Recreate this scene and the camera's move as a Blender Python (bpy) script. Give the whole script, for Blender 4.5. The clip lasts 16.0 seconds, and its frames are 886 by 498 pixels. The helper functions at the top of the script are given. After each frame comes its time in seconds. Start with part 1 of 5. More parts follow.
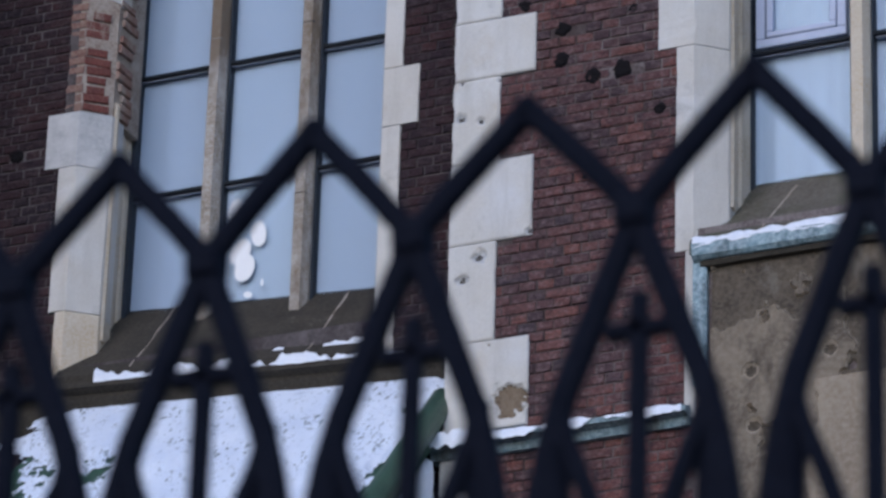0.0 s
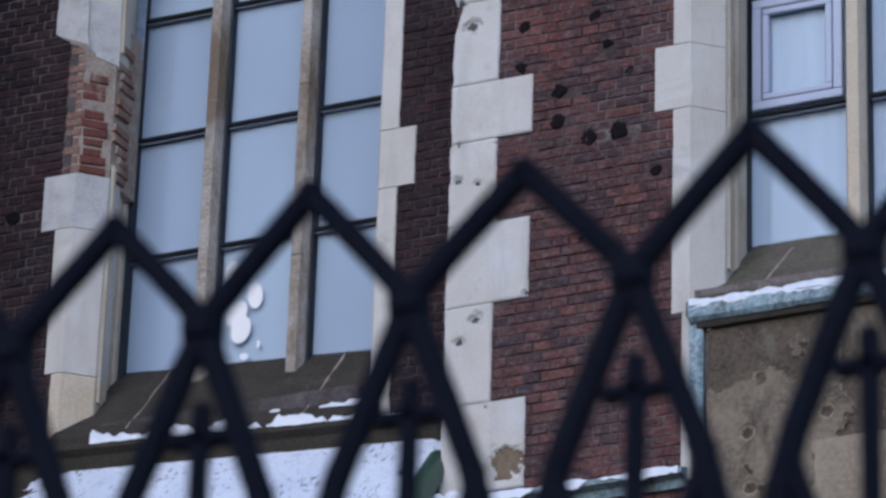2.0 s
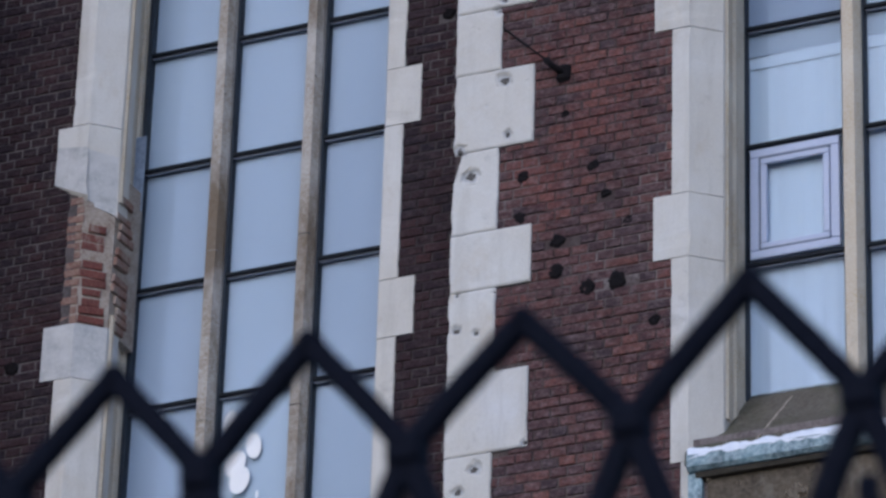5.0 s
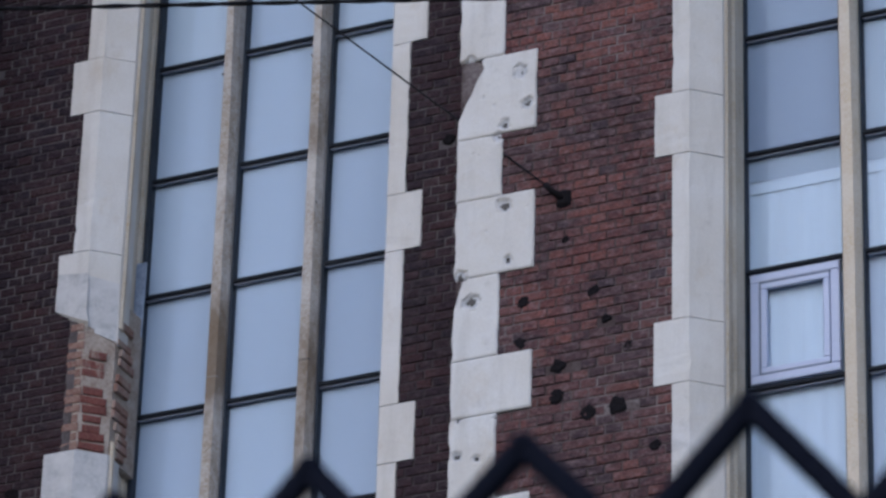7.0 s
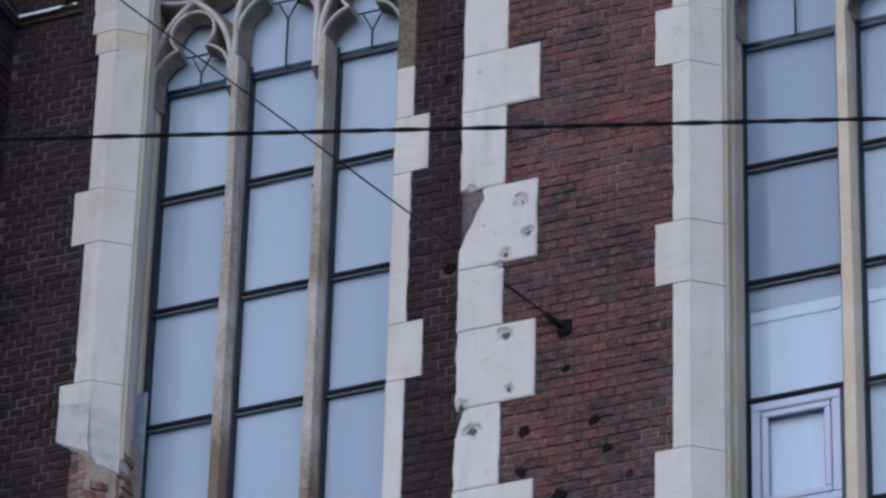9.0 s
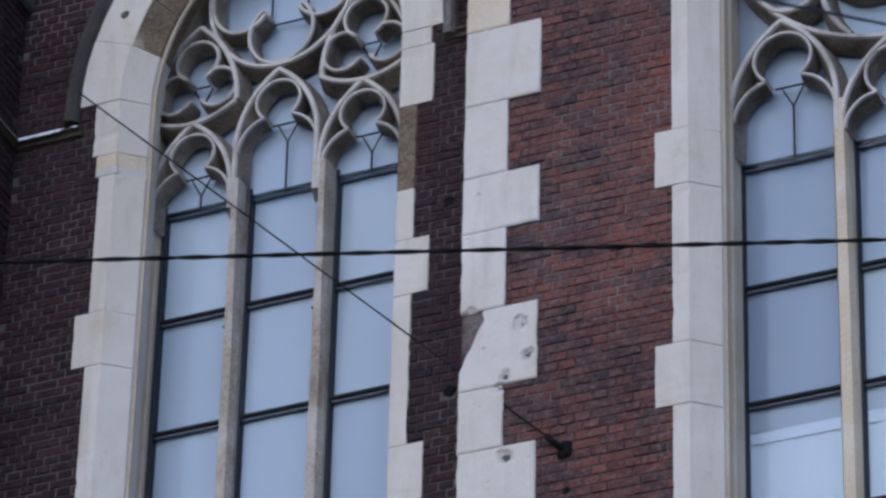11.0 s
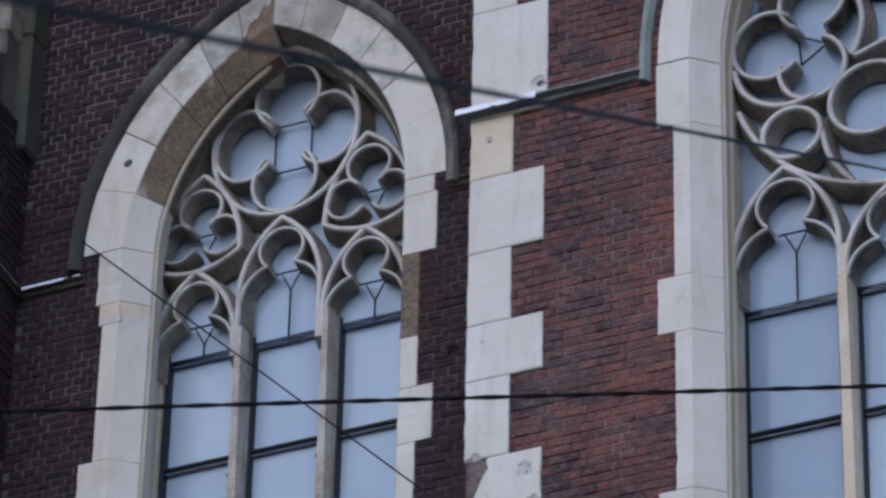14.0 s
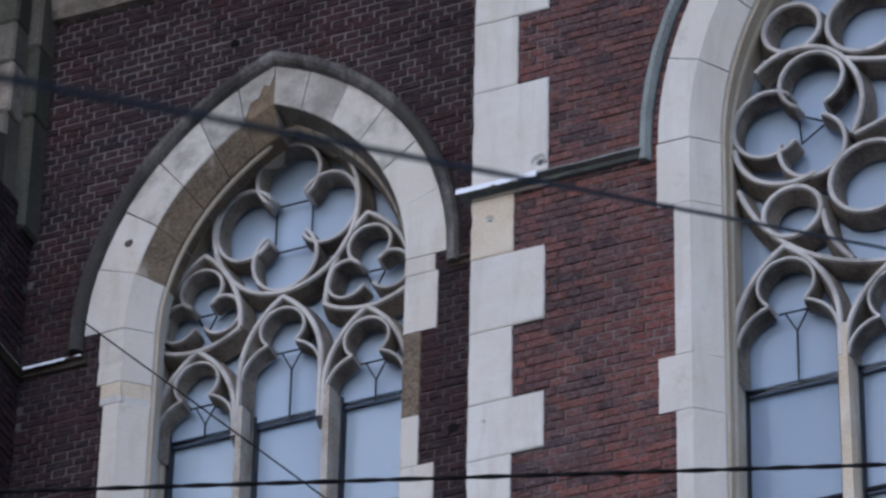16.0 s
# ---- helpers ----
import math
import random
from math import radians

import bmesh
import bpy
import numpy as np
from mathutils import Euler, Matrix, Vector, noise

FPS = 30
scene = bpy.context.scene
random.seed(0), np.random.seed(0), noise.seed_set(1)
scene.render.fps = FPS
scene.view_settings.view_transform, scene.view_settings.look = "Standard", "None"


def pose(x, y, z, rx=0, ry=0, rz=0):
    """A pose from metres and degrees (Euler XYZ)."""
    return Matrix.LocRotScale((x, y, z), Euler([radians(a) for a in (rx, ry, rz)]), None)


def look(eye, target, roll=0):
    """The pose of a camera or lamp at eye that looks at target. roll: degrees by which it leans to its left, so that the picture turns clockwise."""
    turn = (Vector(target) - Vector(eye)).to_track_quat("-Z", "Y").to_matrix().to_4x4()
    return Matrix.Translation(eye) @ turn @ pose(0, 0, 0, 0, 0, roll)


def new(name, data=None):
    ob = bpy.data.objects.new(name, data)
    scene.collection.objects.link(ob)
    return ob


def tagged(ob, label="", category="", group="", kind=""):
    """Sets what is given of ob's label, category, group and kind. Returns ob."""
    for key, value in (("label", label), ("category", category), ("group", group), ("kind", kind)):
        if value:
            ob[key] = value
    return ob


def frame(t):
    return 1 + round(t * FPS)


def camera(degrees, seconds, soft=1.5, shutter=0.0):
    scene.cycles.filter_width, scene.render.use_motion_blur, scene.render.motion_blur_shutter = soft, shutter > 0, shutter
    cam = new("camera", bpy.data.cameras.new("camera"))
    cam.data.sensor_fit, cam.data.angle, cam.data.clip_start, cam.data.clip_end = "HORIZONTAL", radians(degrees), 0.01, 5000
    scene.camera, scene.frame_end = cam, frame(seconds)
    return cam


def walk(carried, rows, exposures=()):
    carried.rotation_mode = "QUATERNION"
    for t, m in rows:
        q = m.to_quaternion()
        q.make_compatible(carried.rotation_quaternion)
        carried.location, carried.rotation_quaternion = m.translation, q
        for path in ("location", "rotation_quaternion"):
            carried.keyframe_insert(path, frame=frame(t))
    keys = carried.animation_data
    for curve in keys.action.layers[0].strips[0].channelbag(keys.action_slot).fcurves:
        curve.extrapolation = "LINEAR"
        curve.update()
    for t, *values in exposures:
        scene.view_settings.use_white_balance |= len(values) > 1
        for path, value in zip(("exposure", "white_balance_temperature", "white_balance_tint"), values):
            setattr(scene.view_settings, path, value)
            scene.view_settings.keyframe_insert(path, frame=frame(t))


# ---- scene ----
# Church wall seen through a long lens from the pavement; the camera stands still and tilts up.
EYE = 1.7
cam = camera(2 * math.degrees(math.atan(784 / 8500)), 16.0, soft=2.8)
cam.data.dof.use_dof = True
cam.data.dof.focus_distance = 33.0
cam.data.dof.aperture_fstop = 19.0
TILTS = [  # seconds, turn to the left, tilt up, lean
    (0.0, 23.683, 26.898, 1.906),
    (0.5, 23.676, 27.055, 1.909),
    (1.0, 23.672, 27.236, 1.909),
    (1.5, 23.666, 27.411, 1.907),
    (2.0, 23.662, 27.636, 1.903),
    (2.5, 23.663, 27.876, 1.896),
    (3.0, 23.660, 28.145, 1.887),
    (3.5, 23.668, 28.429, 1.877),
    (6.0, 23.736, 30.159, 1.800),
    (6.5, 23.751, 30.538, 1.780),
    (7.0, 23.765, 30.920, 1.760),
    (7.5, 23.781, 31.266, 1.739),
    (8.0, 23.800, 31.656, 1.717),
    (8.5, 23.819, 32.054, 1.694),
    (9.0, 23.829, 32.462, 1.671),
    (9.5, 23.834, 32.828, 1.647),
    (12.0, 23.914, 34.575, 1.529),
    (12.5, 23.932, 34.863, 1.507),
    (13.0, 23.948, 35.146, 1.484),
    (13.5, 23.966, 35.396, 1.463),
    (14.0, 23.978, 35.676, 1.442),
    (14.5, 23.987, 35.937, 1.422),
    (15.0, 24.001, 36.211, 1.404),
    (15.5, 24.009, 36.455, 1.386),
    (16.0, 24.018, 36.622, 1.370),
]
walk(cam, [(t, pose(0, 0, EYE, 90 + up, 0, turn) @ pose(0, 0, 0, 0, 0, lean)) for t, turn, up, lean in TILTS], [(0.0, 0.2, 5520, 15), (16.0, 0.2, 5520, 15)])

# ---------------------------------------------------------------- light
world = bpy.data.worlds.new("winter_sky")
scene.world = world
world.use_nodes = True
wn = world.node_tree
sky = wn.nodes.new("ShaderNodeTexSky")
sky.sky_type = "NISHITA"
sky.sun_disc = False
sky.sun_elevation, sky.sun_rotation = radians(32), radians(190)
sky.air_density, sky.dust_density, sky.ozone_density = 1.0, 1.2, 1.0
wn.links.new(sky.outputs[0], wn.nodes["Background"].inputs[0])
wn.nodes["Background"].inputs[1].default_value = 0.15
sun = new("overcast_sun", bpy.data.lights.new("overcast_sun", "SUN"))
sun.data.energy, sun.data.angle, sun.data.color = 0.5, radians(60), (1.0, 0.98, 0.95)
sun.matrix_world = look((6, -20, 30), (-10, 25, 14))


# ---------------------------------------------------------------- materials
def ramp(nt, fac, stops):
    r = nt.nodes.new("ShaderNodeValToRGB")
    els = r.color_ramp.elements
    while len(els) < len(stops):
        els.new(0.5)
    for e, (p, c) in zip(els, stops):
        e.position, e.color = p, (*c, 1)
    nt.links.new(fac, r.inputs[0])
    return r.outputs[0]


def noise_out(nt, scale, detail=5, rough=0.6, stretch=None):
    n = nt.nodes.new("ShaderNodeTexNoise")
    n.inputs["Scale"].default_value, n.inputs["Detail"].default_value, n.inputs["Roughness"].default_value = scale, detail, rough
    g = nt.nodes.new("ShaderNodeNewGeometry")
    if stretch:
        m = nt.nodes.new("ShaderNodeMapping")
        m.inputs["Scale"].default_value = stretch
        nt.links.new(g.outputs["Position"], m.inputs[0])
        nt.links.new(m.outputs[0], n.inputs["Vector"])
    else:
        nt.links.new(g.outputs["Position"], n.inputs["Vector"])
    return n.outputs[0]


def mix(nt, fac, a, b, mode="MIX"):
    m = nt.nodes.new("ShaderNodeMix")
    m.data_type, m.blend_type = "RGBA", mode
    for sock, v in ((m.inputs["Factor"], fac), (m.inputs["A"], a), (m.inputs["B"], b)):
        if isinstance(v, (int, float)):
            sock.default_value = v
        elif isinstance(v, tuple):
            sock.default_value = (*v, 1)
        else:
            nt.links.new(v, sock)
    return m.outputs["Result"]


def material(name, rough=0.8, metal=0.0):
    m = bpy.data.materials.new(name)
    m.use_nodes = True
    b = m.node_tree.nodes["Principled BSDF"]
    b.inputs["Roughness"].default_value, b.inputs["Metallic"].default_value = rough, metal
    b.inputs["Specular IOR Level"].default_value = 0.5 if rough < 0.8 else 0.18
    return m, m.node_tree, b


def bump(nt, b, height, strength=0.4, dist=0.01):
    n = nt.nodes.new("ShaderNodeBump")
    n.inputs["Strength"].default_value, n.inputs["Distance"].default_value = strength, dist
    nt.links.new(height, n.inputs["Height"])
    nt.links.new(n.outputs[0], b.inputs["Normal"])


def mottled(name, c1, c2, c3, scale=6.0, fine=60.0, rough=0.85, stain=None, stain_at=(0.55, 0.75), bumps=0.4, metal=0.0):
    """A weathered surface: two tones in large patches, fine grain, and stains with a shape of their own."""
    m, nt, b = material(name, rough, metal)
    big = ramp(nt, noise_out(nt, scale), [(0.3, c1), (0.6, c2)])
    col = mix(nt, ramp(nt, noise_out(nt, fine, 3), [(0.35, (0, 0, 0)), (0.75, (0.7, 0.7, 0.7))]), big, c3)
    if stain:
        mask = ramp(nt, noise_out(nt, scale * 0.45, 8, 0.65, (1, 1, 0.45)), [(stain_at[0], (0, 0, 0)), (stain_at[1], (0.85, 0.85, 0.85))])
        col = mix(nt, mask, col, stain)
    nt.links.new(col, b.inputs["Base Color"])
    bump(nt, b, noise_out(nt, fine * 0.8, 6), bumps, 0.006)
    return m


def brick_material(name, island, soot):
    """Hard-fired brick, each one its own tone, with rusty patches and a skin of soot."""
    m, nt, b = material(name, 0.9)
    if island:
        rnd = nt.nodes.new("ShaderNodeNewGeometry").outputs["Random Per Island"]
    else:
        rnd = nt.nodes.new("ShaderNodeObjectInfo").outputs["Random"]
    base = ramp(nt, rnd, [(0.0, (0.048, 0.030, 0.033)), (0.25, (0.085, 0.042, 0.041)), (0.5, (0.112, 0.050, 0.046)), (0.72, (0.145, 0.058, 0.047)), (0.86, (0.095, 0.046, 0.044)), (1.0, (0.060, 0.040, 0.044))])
    # above 0.5, every brick drops to two fifths; added blue paints the sky's veil
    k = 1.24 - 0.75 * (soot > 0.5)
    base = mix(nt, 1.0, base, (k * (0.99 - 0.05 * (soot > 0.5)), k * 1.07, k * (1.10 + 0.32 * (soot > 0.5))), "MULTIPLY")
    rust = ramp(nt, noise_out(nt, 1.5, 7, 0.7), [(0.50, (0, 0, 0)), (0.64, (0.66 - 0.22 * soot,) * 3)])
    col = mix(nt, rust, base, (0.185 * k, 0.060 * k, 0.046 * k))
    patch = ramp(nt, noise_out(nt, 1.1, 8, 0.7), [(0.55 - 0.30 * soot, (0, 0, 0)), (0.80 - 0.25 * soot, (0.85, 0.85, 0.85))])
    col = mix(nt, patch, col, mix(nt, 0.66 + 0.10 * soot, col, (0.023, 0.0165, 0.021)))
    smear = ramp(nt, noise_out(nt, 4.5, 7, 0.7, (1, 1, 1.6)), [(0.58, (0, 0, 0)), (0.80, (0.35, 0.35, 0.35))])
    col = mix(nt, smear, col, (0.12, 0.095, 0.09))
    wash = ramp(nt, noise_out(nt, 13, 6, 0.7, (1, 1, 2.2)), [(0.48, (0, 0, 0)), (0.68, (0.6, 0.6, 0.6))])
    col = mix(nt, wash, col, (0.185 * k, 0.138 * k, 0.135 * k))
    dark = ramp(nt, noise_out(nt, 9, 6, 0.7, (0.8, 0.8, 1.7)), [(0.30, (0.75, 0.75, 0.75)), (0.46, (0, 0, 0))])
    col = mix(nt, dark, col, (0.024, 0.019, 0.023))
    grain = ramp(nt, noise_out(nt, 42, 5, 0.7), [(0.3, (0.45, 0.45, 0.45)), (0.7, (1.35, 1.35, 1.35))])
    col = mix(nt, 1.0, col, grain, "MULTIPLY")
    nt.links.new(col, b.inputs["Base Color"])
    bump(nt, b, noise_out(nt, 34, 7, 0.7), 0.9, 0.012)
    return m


BRICK, BRICKS = brick_material("brick_single", False, 0.35), brick_material("brick_joined", True, 0.35)
BRICK_DARK, BRICKS_DARK = brick_material("dark_brick_single", False, 1.0), brick_material("dark_brick_joined", True, 1.0)
MORTAR = mottled("lime_mortar", (0.18, 0.15, 0.142), (0.085, 0.066, 0.063), (0.27, 0.235, 0.225), 3.4, 40, stain=(0.045, 0.030, 0.028), stain_at=(0.42, 0.55))
MORTAR_LIGHT = mottled("sooty_lime_mortar", (0.135, 0.118, 0.116), (0.048, 0.039, 0.039), (0.175, 0.155, 0.152), 1.3, 40, stain=(0.028, 0.021, 0.022), stain_at=(0.44, 0.58))
_nt = MORTAR_LIGHT.node_tree
_b = _nt.nodes["Principled BSDF"]
_sep = _nt.nodes.new("ShaderNodeSeparateXYZ")
_nt.links.new(_nt.nodes.new("ShaderNodeNewGeometry").outputs["Position"], _sep.inputs[0])
_h = _nt.nodes.new("ShaderNodeMath")
_h.operation = "MULTIPLY_ADD"
_h.inputs[1].default_value = 0.30
_nt.links.new(_sep.outputs[2], _h.inputs[0])
_k = _nt.nodes.new("ShaderNodeMath")
_k.operation, _k.inputs[1].default_value = "MULTIPLY_ADD", 3.2
_nt.links.new(noise_out(_nt, 0.9, 6, 0.65), _k.inputs[0])
_k.inputs[2].default_value = -8.1
_nt.links.new(_k.outputs[0], _h.inputs[2])
_new = ramp(_nt, _h.outputs[0], [(0.30, (0, 0, 0)), (0.95, (0.45, 0.45, 0.45))])
_old = _b.inputs["Base Color"].links[0].from_socket
_nt.links.new(mix(_nt, _new, _old, (0.27, 0.245, 0.25)), _b.inputs["Base Color"])  # upper courses, repointed with paler lime


def limestone(name, tone, dirt=0.60):
    """Pale dressed stone: warm and cool patches, rain streaks, fine pitting and small dark spots."""
    m, nt, b = material(name, 0.85)
    col = ramp(nt, noise_out(nt, 1.3, 6), [(0.3, (0.63 * tone, 0.615 * tone, 0.585 * tone)), (0.55, (0.57 * tone, 0.54 * tone, 0.49 * tone)), (0.75, (0.61 * tone, 0.60 * tone, 0.59 * tone))])
    streak = ramp(nt, noise_out(nt, 5.0, 6, 0.6, (1.6, 1.6, 0.22)), [(0.50, (0, 0, 0)), (0.78, (0.55, 0.55, 0.55))])
    col = mix(nt, streak, col, (0.40 * tone, 0.375 * tone, 0.335 * tone))
    grime = ramp(nt, noise_out(nt, 2.7, 9, 0.72), [(dirt, (0, 0, 0)), (dirt + 0.18, (0.7, 0.7, 0.7))])
    col = mix(nt, grime, col, (0.25 * tone, 0.235 * tone, 0.21 * tone))
    tan = ramp(nt, noise_out(nt, 1.9, 8, 0.7, (1.3, 1.3, 0.8)), [(0.57, (0, 0, 0)), (0.72, (0.6, 0.6, 0.6))])
    col = mix(nt, tan, col, (0.47 * tone, 0.40 * tone, 0.31 * tone))
    spots = ramp(nt, noise_out(nt, 26, 4, 0.6), [(0.72, (0, 0, 0)), (0.78, (0.45, 0.45, 0.45))])
    col = mix(nt, spots, col, (0.20, 0.185, 0.165))
    fine = ramp(nt, noise_out(nt, 80, 3), [(0.3, (0.94, 0.94, 0.94)), (0.7, (1.04, 1.04, 1.04))])
    col = mix(nt, 1.0, col, fine, "MULTIPLY")
    nt.links.new(col, b.inputs["Base Color"])
    bump(nt, b, noise_out(nt, 28, 8, 0.7), 0.45, 0.010)
    return m


STONE = limestone("pale_limestone", 1.0)
STONE_GRIMY = limestone("grimy_limestone", 0.95, 0.47)
STONE_SOOTED = limestone("sooted_limestone", 0.74, 0.38)
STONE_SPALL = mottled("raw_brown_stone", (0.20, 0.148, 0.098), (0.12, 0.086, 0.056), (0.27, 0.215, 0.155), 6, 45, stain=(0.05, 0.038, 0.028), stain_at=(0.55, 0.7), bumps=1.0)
MULLION = mottled("grimy_mullion_stone", (0.47, 0.44, 0.405), (0.27, 0.22, 0.165), (0.54, 0.52, 0.495), 3.4, 40, stain=(0.15, 0.108, 0.07), stain_at=(0.52, 0.64), bumps=0.9)
STONE_OLD = mottled("weathered_limestone", (0.60, 0.535, 0.435), (0.49, 0.395, 0.27), (0.63, 0.59, 0.52), 2.4, 50, stain=(0.20, 0.15, 0.10), stain_at=(0.58, 0.74), bumps=0.5)
STONE_DARK = mottled("sooty_stone", (0.082, 0.070, 0.054), (0.050, 0.044, 0.036), (0.12, 0.103, 0.08), 4.0, 50, stain=(0.026, 0.024, 0.021), bumps=0.6)
TRACERY = mottled("tracery_stone", (0.55, 0.53, 0.51), (0.40, 0.375, 0.35), (0.63, 0.615, 0.60), 3.5, 60, stain=(0.13, 0.113, 0.10), stain_at=(0.50, 0.68), bumps=0.35)
TRACERY_DARK = mottled("dark_tracery_stone", (0.29, 0.252, 0.213), (0.125, 0.105, 0.088), (0.37, 0.335, 0.29), 5.0, 50, stain=(0.045, 0.04, 0.036), stain_at=(0.46, 0.66), bumps=0.6)
STONE_GREY = mottled("patched_limestone", (0.56, 0.55, 0.54), (0.38, 0.38, 0.38), (0.60, 0.59, 0.575), 5.0, 40, stain=(0.24, 0.235, 0.23), stain_at=(0.60, 0.74), bumps=0.7)
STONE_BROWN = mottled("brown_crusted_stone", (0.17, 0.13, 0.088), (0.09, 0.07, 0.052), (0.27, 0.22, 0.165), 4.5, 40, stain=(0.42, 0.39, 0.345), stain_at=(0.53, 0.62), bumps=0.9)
STONE_SHADE = mottled("dark_grey_stone", (0.135, 0.122, 0.105), (0.085, 0.077, 0.067), (0.19, 0.173, 0.15), 4.5, 40, stain=(0.08, 0.07, 0.06), stain_at=(0.5, 0.7), bumps=0.6)
STONE_SILL = mottled("mossy_sill_stone", (0.115, 0.098, 0.075), (0.07, 0.06, 0.047), (0.18, 0.16, 0.128), 3.5, 40, stain=(0.055, 0.062, 0.034), stain_at=(0.48, 0.66), bumps=0.6)
SCAR = mottled("crater_stone", (0.085, 0.078, 0.07), (0.03, 0.028, 0.027), (0.20, 0.185, 0.17), 22.0, 70, bumps=1.0)
HOODS = mottled("sooty_hood_stone", (0.20, 0.19, 0.182), (0.10, 0.094, 0.09), (0.28, 0.265, 0.255), 3.2, 40, stain=(0.032, 0.030, 0.029), stain_at=(0.40, 0.56), bumps=0.8)
COVER = mottled("grey_green_sheet", (0.20, 0.23, 0.22), (0.12, 0.135, 0.13), (0.30, 0.33, 0.32), 4, 50, rough=0.55, bumps=0.3)
STONE_PIER = mottled("green_stained_stone", (0.085, 0.082, 0.068), (0.05, 0.05, 0.042), (0.13, 0.125, 0.10), 2.5, 40, stain=(0.05, 0.052, 0.04), stain_at=(0.5, 0.7), bumps=0.5)
SNOW_SPECKLED, _nt, _b = material("speckled_snow", 0.75)
_c = ramp(_nt, noise_out(_nt, 2.5), [(0.3, (0.60, 0.655, 0.77)), (0.7, (0.74, 0.78, 0.86))])
_s = ramp(_nt, noise_out(_nt, 34, 5, 0.6, (1.0, 0.45, 0.45)), [(0.565, (0, 0, 0)), (0.60, (0.9, 0.9, 0.9))])
_s2 = ramp(_nt, noise_out(_nt, 3.0, 4), [(0.42, (0.10, 0.10, 0.10)), (0.58, (1, 1, 1))])
_nt.links.new(mix(_nt, mix(_nt, 1.0, _s, _s2, "MULTIPLY"), _c, (0.13, 0.16, 0.17)), _b.inputs["Base Color"])
bump(_nt, _b, noise_out(_nt, 22, 6), 0.6, 0.02)
PAPER = mottled("white_paper", (0.90, 0.90, 0.90), (0.87, 0.87, 0.88), (0.92, 0.92, 0.92), 6, 40, rough=0.6, bumps=0.05)
MORTAR_PALE = mottled("old_bedding_mortar", (0.36, 0.31, 0.26), (0.22, 0.165, 0.13), (0.46, 0.42, 0.37), 9, 50, bumps=1.0)
BRICK_SMEARED = mottled("mortar_smeared_brick", (0.235, 0.125, 0.098), (0.17, 0.088, 0.07), (0.33, 0.255, 0.21), 7, 45, stain=(0.38, 0.33, 0.28), stain_at=(0.52, 0.66), bumps=0.9)
BRICK_RAW = mottled("raw_red_brick", (0.165, 0.047, 0.038), (0.10, 0.034, 0.030), (0.215, 0.105, 0.085), 9, 60, stain=(0.33, 0.28, 0.235), stain_at=(0.54, 0.62), bumps=0.9)
SILL_DARK = mottled("dark_mossy_sill", (0.050, 0.043, 0.034), (0.030, 0.027, 0.022), (0.078, 0.067, 0.052), 4.5, 45, stain=(0.17, 0.155, 0.13), stain_at=(0.68, 0.76), bumps=0.7)
# blue in the black paints the haze over the dark iron
IRON = mottled("black_paint_iron", (0.005, 0.006, 0.011), (0.007, 0.008, 0.014), (0.010, 0.012, 0.020), 12, 120, rough=0.6, bumps=0.2)
IRON.node_tree.nodes["Principled BSDF"].inputs["Specular IOR Level"].default_value = 0.02
FRAME = mottled("slate_grey_frame", (0.030, 0.038, 0.050), (0.020, 0.026, 0.035), (0.048, 0.057, 0.070), 8, 90, rough=0.55, bumps=0.15)
LEAD = mottled("dark_glazing_bar", (0.010, 0.013, 0.018), (0.007, 0.009, 0.013), (0.018, 0.022, 0.028), 10, 100, rough=0.6, bumps=0.15)
for _x in (LEAD, FRAME):
    _x.node_tree.nodes["Principled BSDF"].inputs["Specular IOR Level"].default_value = 0.15
COPPER = mottled("verdigris_copper", (0.19, 0.30, 0.34), (0.09, 0.15, 0.17), (0.50, 0.60, 0.66), 6, 38, rough=0.6, stain=(0.045, 0.045, 0.04), stain_at=(0.52, 0.64))
GREEN = mottled("green_sheet_roof", (0.035, 0.090, 0.052), (0.022, 0.055, 0.036), (0.06, 0.12, 0.075), 5, 50, rough=0.5)
SNOW = mottled("snow", (0.78, 0.80, 0.85), (0.70, 0.73, 0.80), (0.84, 0.85, 0.88), 3, 25, rough=0.7, bumps=0.5)
PLASTER = mottled("cracked_plaster", (0.31, 0.255, 0.185), (0.21, 0.165, 0.118), (0.36, 0.31, 0.245), 1.8, 30, stain=(0.11, 0.085, 0.06), stain_at=(0.60, 0.68), bumps=0.8)
PLASTER_DAMP = mottled("damp_streaked_plaster", (0.225, 0.182, 0.132), (0.070, 0.054, 0.040), (0.28, 0.238, 0.185), 1.7, 30, stain=(0.036, 0.028, 0.023), stain_at=(0.47, 0.53), bumps=0.9)
UNDERCOAT = mottled("bare_brown_undercoat", (0.115, 0.092, 0.066), (0.055, 0.043, 0.032), (0.165, 0.138, 0.105), 4.0, 40, stain=(0.22, 0.20, 0.165), stain_at=(0.60, 0.70), bumps=1.0)
PVC = mottled("white_plastic_frame", (0.43, 0.48, 0.63), (0.40, 0.45, 0.60), (0.47, 0.52, 0.66), 3, 30, rough=0.45, bumps=0.05)
GASKET = mottled("grey_gasket", (0.15, 0.175, 0.235), (0.11, 0.13, 0.18), (0.19, 0.22, 0.29), 4, 40, rough=0.6, bumps=0.05)
GASKET_PALE = mottled("peeling_blue_paint", (0.26, 0.32, 0.42), (0.15, 0.18, 0.24), (0.34, 0.40, 0.50), 9, 50, rough=0.6, bumps=0.4)
WIRE = mottled("black_cable", (0.008, 0.008, 0.009), (0.012, 0.012, 0.013), (0.02, 0.02, 0.021), 20, 90, rough=0.6, bumps=0.1)
